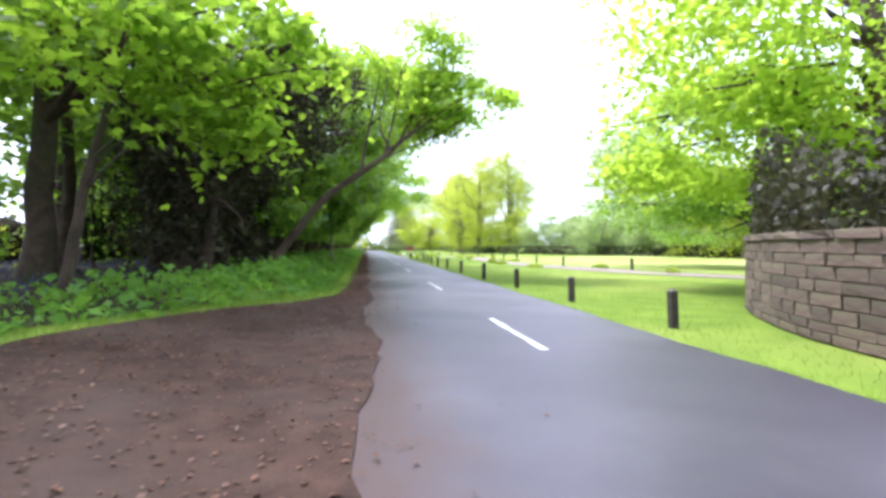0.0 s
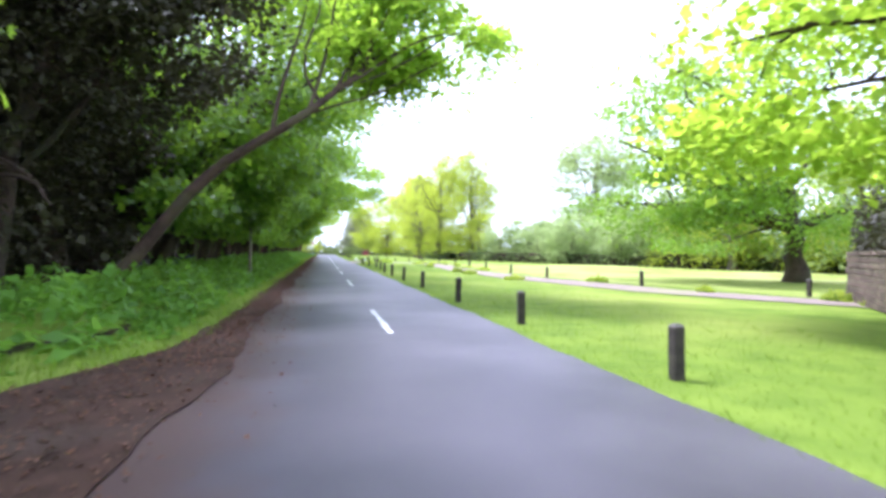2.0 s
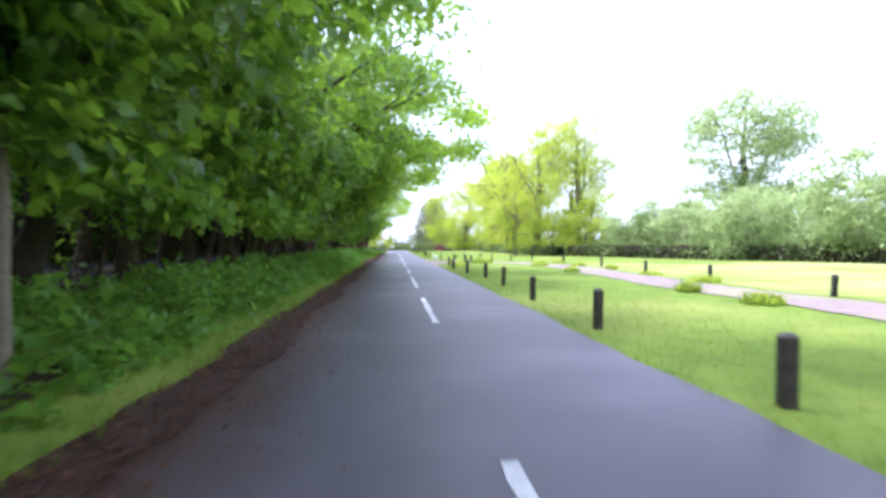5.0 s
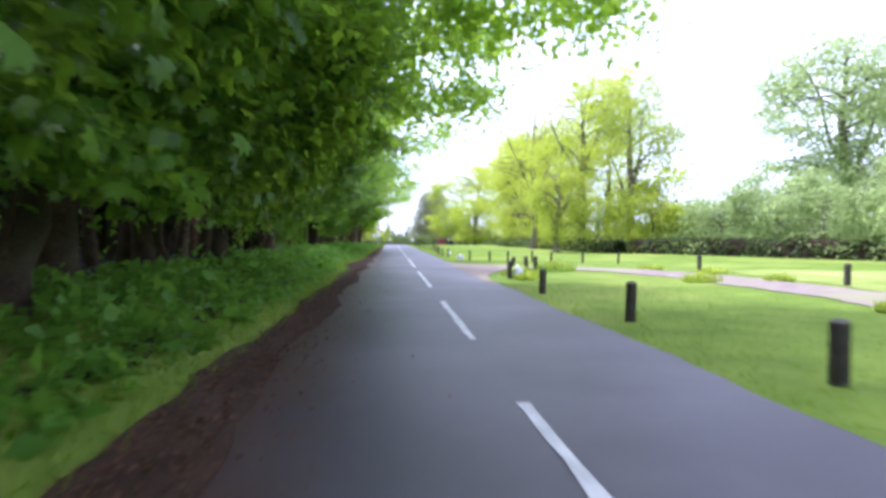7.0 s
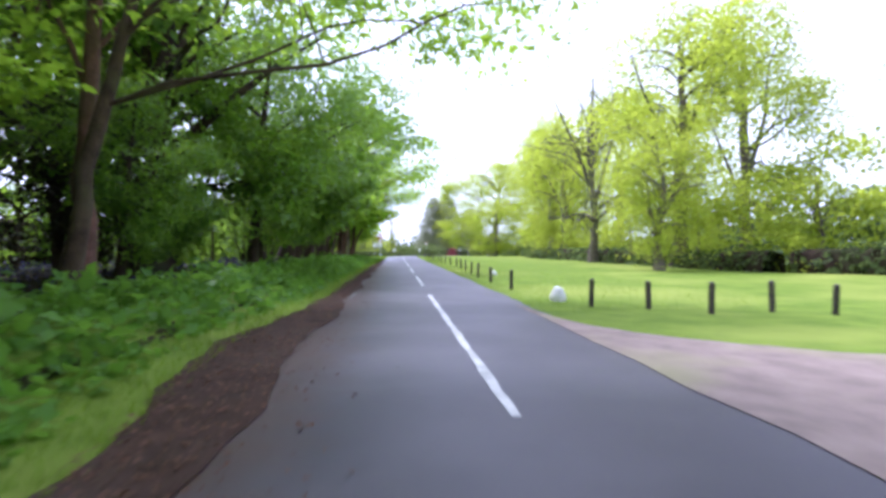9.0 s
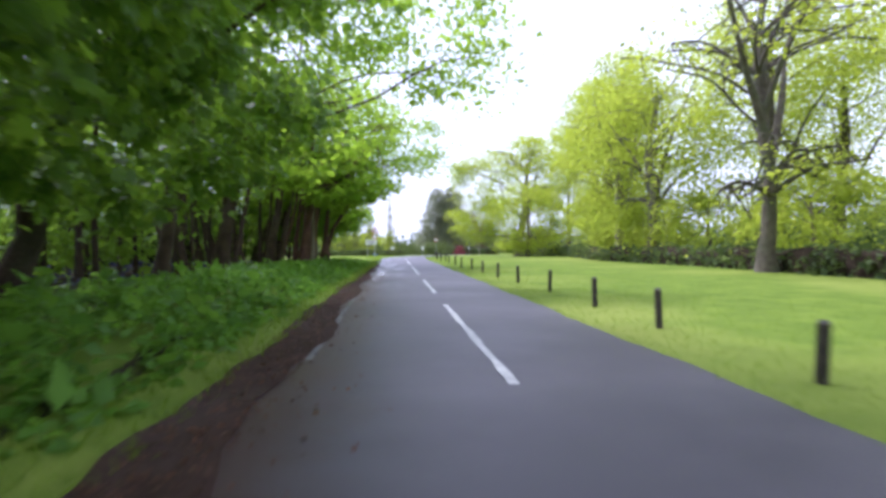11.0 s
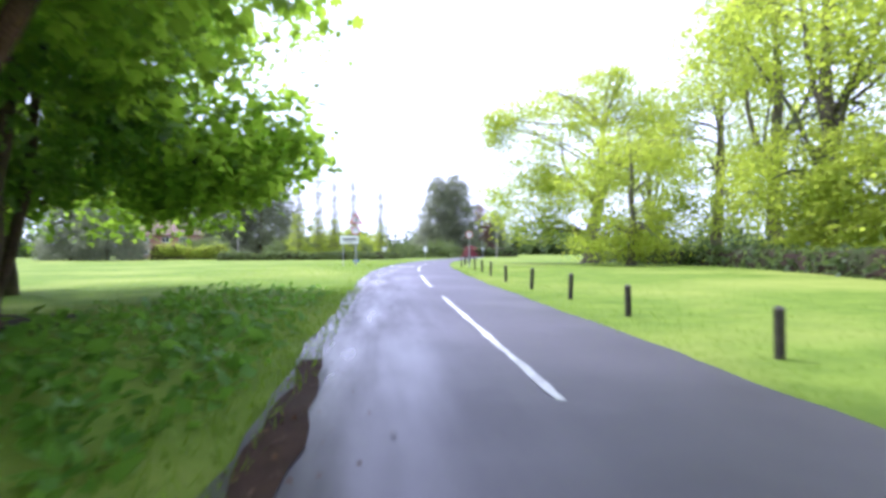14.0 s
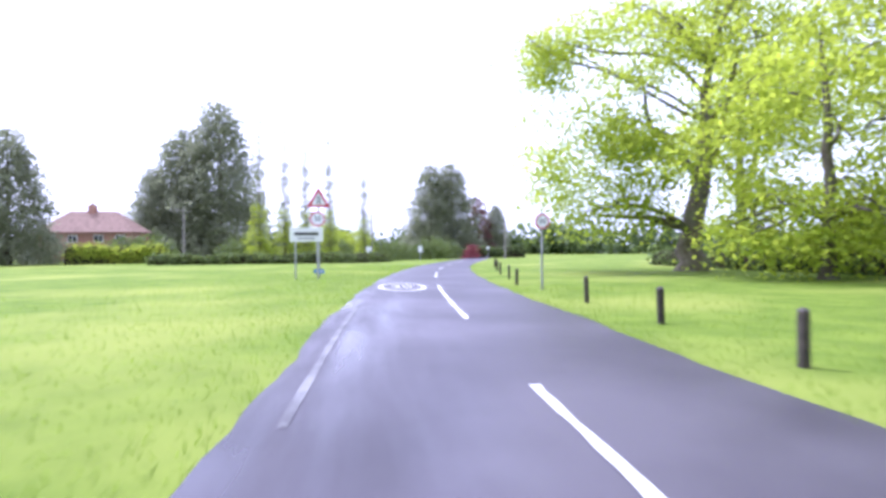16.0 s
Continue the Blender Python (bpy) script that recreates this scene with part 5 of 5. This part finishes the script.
# ---- signs ----
def disc(bm, r, y, thick, sides=40):
    bmesh.ops.create_cone(bm, cap_ends=True, segments=sides, radius1=r, radius2=r, depth=thick, matrix=Matrix.Translation((0, y, 0)) @ Matrix.Rotation(radians(90), 4, "X"))


def limit_plate(parent, x, z, r):
    """A red-ringed white disc with its number, facing -y."""
    bm = bmesh.new()
    disc(bm, r, 0, 0.008)
    plate = part("plate", bm, SIGN_RED, parent, "round plate with a red ring")
    plate.location = (x, -0.05, z)
    bm = bmesh.new()
    disc(bm, r * 0.80, 0, 0.008)
    part("face", bm, SIGN_WHITE, plate).location = (0, -0.006, 0)
    lettering("number", "30", r * 1.05, SIGN_BLACK, plate, pose(0, -0.012, 0, 90, 0, 0))
    bm = bmesh.new()
    add_box(bm, (-0.07, 0.004, -0.03), (0.07, 0.06, 0.03), 0.004)
    part("clamp", bm, STEEL, plate)


sign = base("speed_limit_sign", 6.28, 158.0, float(land(6.28, 158.0)))
bm = bmesh.new()
add_rod(bm, (0, 0, -0.3), (0, 0, 2.45), 0.038)
part("pole", bm, STEEL, sign)
limit_plate(sign, 0, 2.17, 0.24)
tagged(sign, "round red-ringed 30 speed limit sign on steel pole", "road sign")

sign = base("warning_sign", -1.56, 168.0, float(land(-1.56, 168.0)))
bm = bmesh.new()
add_rod(bm, (0, 0, -0.3), (0, 0, 4.3), 0.045)
part("pole", bm, STEEL, sign)
for name, r, y, mat in (("triangle", 0.62, -0.05, SIGN_RED), ("triangle_face", 0.40, -0.056, SIGN_WHITE)):
    bm = bmesh.new()
    bmesh.ops.create_cone(bm, cap_ends=True, segments=3, radius1=r, radius2=r, depth=0.008, matrix=Matrix.Rotation(radians(90), 4, "X"))
    low = min(v.co.z for v in bm.verts)
    if low < -r * 0.75:
        for v in bm.verts:
            v.co.z = -v.co.z
        bmesh.ops.reverse_faces(bm, faces=bm.faces)
    ob = part(name, bm, mat, tri if name == "triangle_face" else sign)
    ob.location = (0, y + 0.05 if name == "triangle_face" else y, 0 if name == "triangle_face" else 3.70)
    tri = ob if name == "triangle" else tri
for x, top_x in ((-0.07, -0.03), (0.07, 0.03)):
    bm = bmesh.new()
    add_rod(bm, (x, -0.014, -0.16), (top_x, -0.014, 0.22), 0.03, 0.02, 6)
    part("symbol", bm, SIGN_BLACK, tri)
limit_plate(sign, -0.06, 2.82, 0.36)
bm = bmesh.new()
add_box(bm, (-0.24, -0.06, 0.22), (0.24, -0.045, 0.42), 0.01)
blue = part("blue_plate", bm, SIGN_BLUE, sign, "small blue plate low on the pole")
for k in (-0.11, 0.11):
    bm = bmesh.new()
    add_box(bm, (k - 0.05, -0.066, 0.28), (k + 0.05, -0.062, 0.36))
    part("mark", bm, SIGN_WHITE, blue)
tagged(sign, "red triangle warning sign above a 30 roundel", "road sign")

sign = base("name_board", -2.08, 167.4, float(land(-2.08, 167.4)))
bm = bmesh.new()
add_box(bm, (-0.76, -0.05, 1.72), (0.76, -0.02, 2.38), 0.02)
board = part("board", bm, SIGN_WHITE, sign)
for x in (-0.5, 0.5):
    bm = bmesh.new()
    add_rod(bm, (x, 0, -0.3), (x, 0, 2.3), 0.04)
    part("pole", bm, STEEL, sign)
bm = bmesh.new()
add_box(bm, (-0.55, -0.056, 2.02), (0.55, -0.052, 2.16))
part("text_bar", bm, SIGN_BLACK, board)
bm = bmesh.new()
add_box(bm, (-0.38, -0.056, 1.84), (0.38, -0.052, 1.92))
part("text_bar", bm, SIGN_GREY, board)
tagged(sign, "white village name board on two posts", "road sign")

for x, y, w, h, z in ((0.75, 215, 0.75, 0.9, 1.55), (7.6, 215, 0.55, 0.85, 1.6), (20.3, 231, 0.5, 0.4, 1.8)):
    sign = base("roadside_sign", x, y, float(land(x, y)))
    bm = bmesh.new()
    add_rod(bm, (0, 0, -0.3), (0, 0, z + h / 2), 0.04)
    part("pole", bm, STEEL, sign)
    bm = bmesh.new()
    add_box(bm, (-w / 2, -0.06, z - h / 2), (w / 2, -0.04, z + h / 2), 0.02)
    part("board", bm, SIGN_WHITE, sign)
    tagged(sign, "small white roadside sign on a post", "road sign", "signs at the bend")


# ---- telegraph poles ----
def telegraph(x, y, high, arm):
    pole = base("telegraph_pole", x, y, float(land(x, y)))
    bm = bmesh.new()
    add_rod(bm, (0, 0, -0.5), (0, 0, high), 0.14, 0.1)
    part("pole", bm, TIMBER, pole)
    if arm:
        bm = bmesh.new()
        add_box(bm, (-arm, -0.05, high - 0.5), (0.3, 0.05, high - 0.38), 0.01)
        cross = part("crossarm", bm, TIMBER, pole)
        for k in (-arm + 0.15, -arm / 2, 0.2):
            bm = bmesh.new()
            add_rod(bm, (k, 0, high - 0.38), (k, 0, high - 0.22), 0.04, 0.03, 8)
            part("insulator", bm, SIGN_WHITE, cross)
    tagged(pole, "weathered timber telegraph pole", "pole", "telegraph poles")


telegraph(-24.4, 221, 7.6, 1.9)
telegraph(1.2, 216, 6.6, 0)
telegraph(22.5, 228, 6.0, 0)

# ---- the house ----
house = base("house", -43.4, 238.0, float(land(-43.4, 238)) - 0.1)


def block(name, lo, hi, mat, parent, bevel=0.0, label=""):
    bm = bmesh.new()
    add_box(bm, lo, hi, bevel)
    return part(name, bm, mat, parent, label)


block("wall", (-6.8, -3.5, 0), (6.8, 3.5, 5.0), BRICK, house)
bm = bmesh.new()
e = [bm.verts.new(p) for p in ((-7.3, -4.0, 4.9), (7.3, -4.0, 4.9), (7.3, 4.0, 4.9), (-7.3, 4.0, 4.9), (-3.8, 0, 8.4), (3.4, 0, 8.4))]
for f in ((0, 1, 5, 4), (1, 2, 5), (2, 3, 4, 5), (3, 0, 4), (3, 2, 1, 0)):
    bm.faces.new([e[i] for i in f])
roof = part("roof", bm, TILE, house)
ch = block("chimney", (-0.9, -0.5, 7.4), (0.1, 0.5, 9.4), BRICK, house)
block("chimney_pot", (-0.55, -0.15, 9.4), (-0.25, 0.15, 9.8), TILE, ch)
for x, z in ((-5.0, 1.0), (-1.8, 1.0), (2.0, 1.0), (5.2, 1.0), (-5.0, 3.3), (-1.8, 3.3), (2.0, 3.3), (5.2, 3.3)):
    fr = block("window", (x - 0.7, -3.56, z), (x + 0.7, -3.44, z + 1.15), SIGN_WHITE, house)
    for k in (-0.33, 0.33):
        block("pane", (x + k - 0.27, -3.575, z + 0.1), (x + k + 0.27, -3.55, z + 1.05), GLASS_DARK, fr)
porch = block("porch", (-5.9, -5.6, 0), (-3.1, -3.5, 2.6), BRICK, house)
bm = bmesh.new()
e = [bm.verts.new(p) for p in ((-6.2, -5.9, 2.55), (-2.8, -5.9, 2.55), (-2.8, -3.5, 2.55), (-6.2, -3.5, 2.55), (-4.5, -5.9, 3.7), (-4.5, -3.5, 3.7))]
for f in ((0, 1, 4), (1, 2, 5, 4), (2, 3, 5), (3, 0, 4, 5), (3, 2, 1, 0)):
    bm.faces.new([e[i] for i in f])
part("porch_roof", bm, TILE, porch)
door = block("door", (-5.0, -5.64, 0), (-4.0, -5.58, 2.05), SIGN_BLACK, house)
block("door_handle", (-4.2, -5.69, 0.98), (-4.1, -5.63, 1.08), STEEL, door)
tagged(house, "red brick house with hipped clay tile roof and chimney", "house")

LEAF_POPLAR = leafy("poplar_leaf", (0.10, 0.11, 0.06), (0.24, 0.26, 0.13), (0.4, 0.44, 0.2), 0.4)


# ---- conifers, poplars and garden trees at the bend ----
def cone_points(rng, high, r, clumps, per, spread, low=0.6, power=0.75):
    z = high * (1 - rng.uniform(0, 1, clumps) ** 0.62) * 0.97 + low
    a = rng.uniform(0, 2 * np.pi, clumps)
    rr = r * np.clip(1 - z / high, 0.03, 1) ** power * rng.uniform(0, 1, clumps) ** 0.33 * 1.06 * (1 + 0.14 * np.sin(a * 3 + z))
    t = np.stack([np.cos(a) * rr, np.sin(a) * rr, z], 1)
    off = rng.normal(size=(clumps, per, 3)) * spread * np.array([1, 1, 0.55])
    off[..., 2] -= 0.3 * np.abs(off[..., 0])
    return (t[:, None] + off).reshape(-1, 3)


def spire(name, seed, high, r, clumps, per, spread, leaf, size, label, group="", power=0.75, low=0.6):
    rng = np.random.default_rng(seed)
    root = base(name, 0, 0)
    line = np.stack([rng.normal(size=9) * 0.04, rng.normal(size=9) * 0.04, np.linspace(-0.3, high * 0.96, 9)], 1)
    put("trunk", smooth(tri_mesh("trunk", *tubes([(line, np.linspace(max(0.12, r * 0.08), 0.03, 9))]))), BARK, root)
    put("crown", tri_mesh("crown", *leaves(rng, cone_points(rng, high, r, clumps, per, spread, low, power), size, DIAMOND, 0.3, 0.5)), leaf, root)
    return tagged(root, label, "tree", group)


fir = spire("conifer_tree", 140, 24, 7.4, 760, 24, 0.75, LEAF_FIR, 0.5, "tall dense dark green conifer", "conifers beyond the lawn", 0.55)
settle(fir, -26.9, 250, float(fall(250)), 0, 1.25)
plant(fir, -34.6, 253, float(fall(253)), 90, 1.06)
plant(fir, -39.6, 252, float(fall(252)), 160, 0.74)
plant(fir, -43.5, 216, float(fall(216)), 200, 0.72)
plant(fir, -50, 218, float(fall(218)), 30, 0.62)
plant(fir, 15.2, 271, float(fall(271)), 140, 0.92)
plant(fir, 20.6, 273, float(fall(273)), 260, 0.95)
plant(fir, 33, 280, float(fall(280)), 20, 0.55)
rng = np.random.default_rng(151)
skirt_leaves = tri_mesh("low_foliage", *leaves(rng, cone_points(rng, 9, 1.6, 170, 14, 0.4, 0.4, 0.3), 0.24, DIAMOND, 0.3, 0.5))
poplar = spire("poplar_tree", 150, 21, 1.0, 300, 9, 0.28, LEAF_POPLAR, 0.23, "slender bare-topped poplar in thin new leaf", "row of poplars", 0.35, 1.5)
put("low_foliage", skirt_leaves, LEAF_LIGHT, poplar, "fuller green leaf on the lower stem")
settle(poplar, -13.4, 216, float(fall(216)), 0, 0.9)
for i, (x, sz) in enumerate(((-10.2, 0.84), (-7.5, 0.79), (-4.4, 0.8), (0.15, 0.69))):
    plant(poplar, x, 216, float(fall(216)), 50 * i, sz)
copper = spire("copper_tree", 160, 15, 4.2, 300, 16, 0.5, LEAF_COPPER, 0.45, "brownish copper-leaved garden tree", "", 0.5)
settle(copper, 27.8, 278, float(fall(278)))
bush = spire("garden_bush", 161, 3.0, 2.6, 150, 16, 0.4, LEAF_GARDEN, 0.3, "rounded light green garden bush", "garden bushes", 0.3, 0.2)
settle(bush, 2.5, 222, float(fall(222)))
for i, (x, y, sz) in enumerate(((5.2, 226, 0.9), (11, 232, 1.2), (14.5, 240, 1.1), (-4, 221, 1.1), (-9, 222, 1.3), (-13, 224, 1.2), (-17, 222, 1.2), (-29, 222, 1.3), (-33, 224, 1.2))):
    plant(bush, x, y, float(fall(y)), i * 77, sz)
red_bush = spire("red_bush", 162, 3.4, 2.0, 120, 16, 0.4, leafy("acer_leaf", (0.16, 0.035, 0.04), (0.34, 0.10, 0.10), (0.42, 0.10, 0.11), 0.3), 0.3, "crimson leaved round garden shrub", "", 0.3, 0.2)
settle(red_bush, 18.5, 236, float(fall(236)), 0, 0.72)
for x, y, size in ((-10.4, 224, 0.6), (-5.6, 227, 0.66), (-1.6, 226, 0.58), (-15.4, 222, 0.45)):
    plant(skirt, x, y, float(fall(y)), x * 50, size)

# far woods that close the view
rng = np.random.default_rng(11)
far = []
for cx, cy, n, h in ((-130, 150, 900, 11), (-120, 40, 900, 11), (-70, 330, 900, 9), (20, 340, 900, 10), (110, 300, 900, 11), (100, 160, 900, 13), (95, 40, 900, 12), (60, -70, 700, 14), (-60, -90, 700, 13), (4, -90, 500, 14)):
    a = rng.uniform(0, 2 * np.pi, n)
    d = np.array([cx, cy - 120.0])
    d /= np.linalg.norm(d)
    u = rng.uniform(-60, 60, n)
    px, py = cx - d[1] * u + rng.normal(size=n) * 4, cy + d[0] * u + rng.normal(size=n) * 4
    top = h * (0.7 + 0.3 * np.sin(u * 0.21 + cx)) * (0.8 + 0.2 * np.sin(u * 0.7))
    q = np.stack([px, py, land(px, py) + top * rng.uniform(0.02, 1, n) ** 0.7], 1)
    far.append((q[:, None] + rng.normal(size=(n, 4, 3)) * 1.2).reshape(-1, 3))
far = np.concatenate(far)
tagged(put("far_woods", tri_mesh("far_woods", *leaves(rng, far, 2.5, DIAMOND, 0.4)), LEAF_HEDGE), "distant woods closing the horizon", "woods", kind="stuff")

# ---- pieces of the wall ----
kinds = []
for k in range(6):
    bm = bmesh.new()
    add_box(bm, (-0.5, -0.5, -0.5), (0.5, 0.5, 0.5), 0.06)
    r2 = random.Random(k)
    for v in bm.verts:
        v.co += Vector((r2.uniform(-0.05, 0.05), r2.uniform(-0.05, 0.05), r2.uniform(-0.06, 0.06)))
    me = bpy.data.meshes.new("stone")
    bm.to_mesh(me)
    bm.free()
    me.materials.append(STONE)
    kinds.append(me)
r2 = random.Random(4)
row, z = 0, 0.0
while z < 1.38:
    hgt = r2.choice((0.14, 0.17, 0.2))
    if z + hgt > 1.42:
        hgt = 1.42 - z
    d = 6.0 + r2.uniform(0, 0.3)
    while d < WALL_LONG - 0.4:
        w = r2.uniform(0.4, 0.75)
        p, a = along_wall(d + w / 2)
        ob = put("stone", kinds[r2.randrange(6)], None, wall)
        nx, ny = -math.sin(a), math.cos(a)
        side = 0.155
        ob.matrix_basis = Matrix.LocRotScale((p[0] + nx * side, p[1] + ny * side, z + hgt / 2), Euler((0, 0, a)), (w - 0.015, 0.13 + r2.uniform(0, 0.025), hgt - 0.014))
        d += w
    z += hgt
d = 6.0
while d < WALL_LONG - 0.3:
    w = r2.uniform(0.75, 0.95)
    p, a = along_wall(d + w / 2)
    ob = put("coping_stone", kinds[r2.randrange(6)], None, wall)
    ob.matrix_basis = Matrix.LocRotScale((p[0], p[1], 1.48), Euler((0, 0, a)), (w - 0.012, 0.52, 0.12))
    d += w
ivy_rng = np.random.default_rng(14)
n = 9000
dd = ivy_rng.uniform(3, WALL_LONG, n)
pp = np.stack([np.interp(dd, wlen, wl2[:, k]) for k in (0, 1)], 1)
tx = np.gradient(wl2, axis=0)
ang = np.interp(dd, wlen, np.arctan2(tx[:, 1], tx[:, 0]))
out = -np.abs(ivy_rng.normal(size=n)) * 0.55 + 0.12
zz = 1.5 + ivy_rng.uniform(0, 1, n) ** 1.3 * (1.5 + 0.5 * np.sin(dd * 1.3))
q = np.stack([pp[:, 0] - np.sin(ang) * out, pp[:, 1] + np.cos(ang) * out, zz], 1)
tagged(put("wall_shrubs", tri_mesh("wall_shrubs", *leaves(ivy_rng, q, 0.17, DIAMOND, 0.4)), LEAF_YEW), "dark evergreen shrubs growing over the wall", "bushes", kind="stuff")
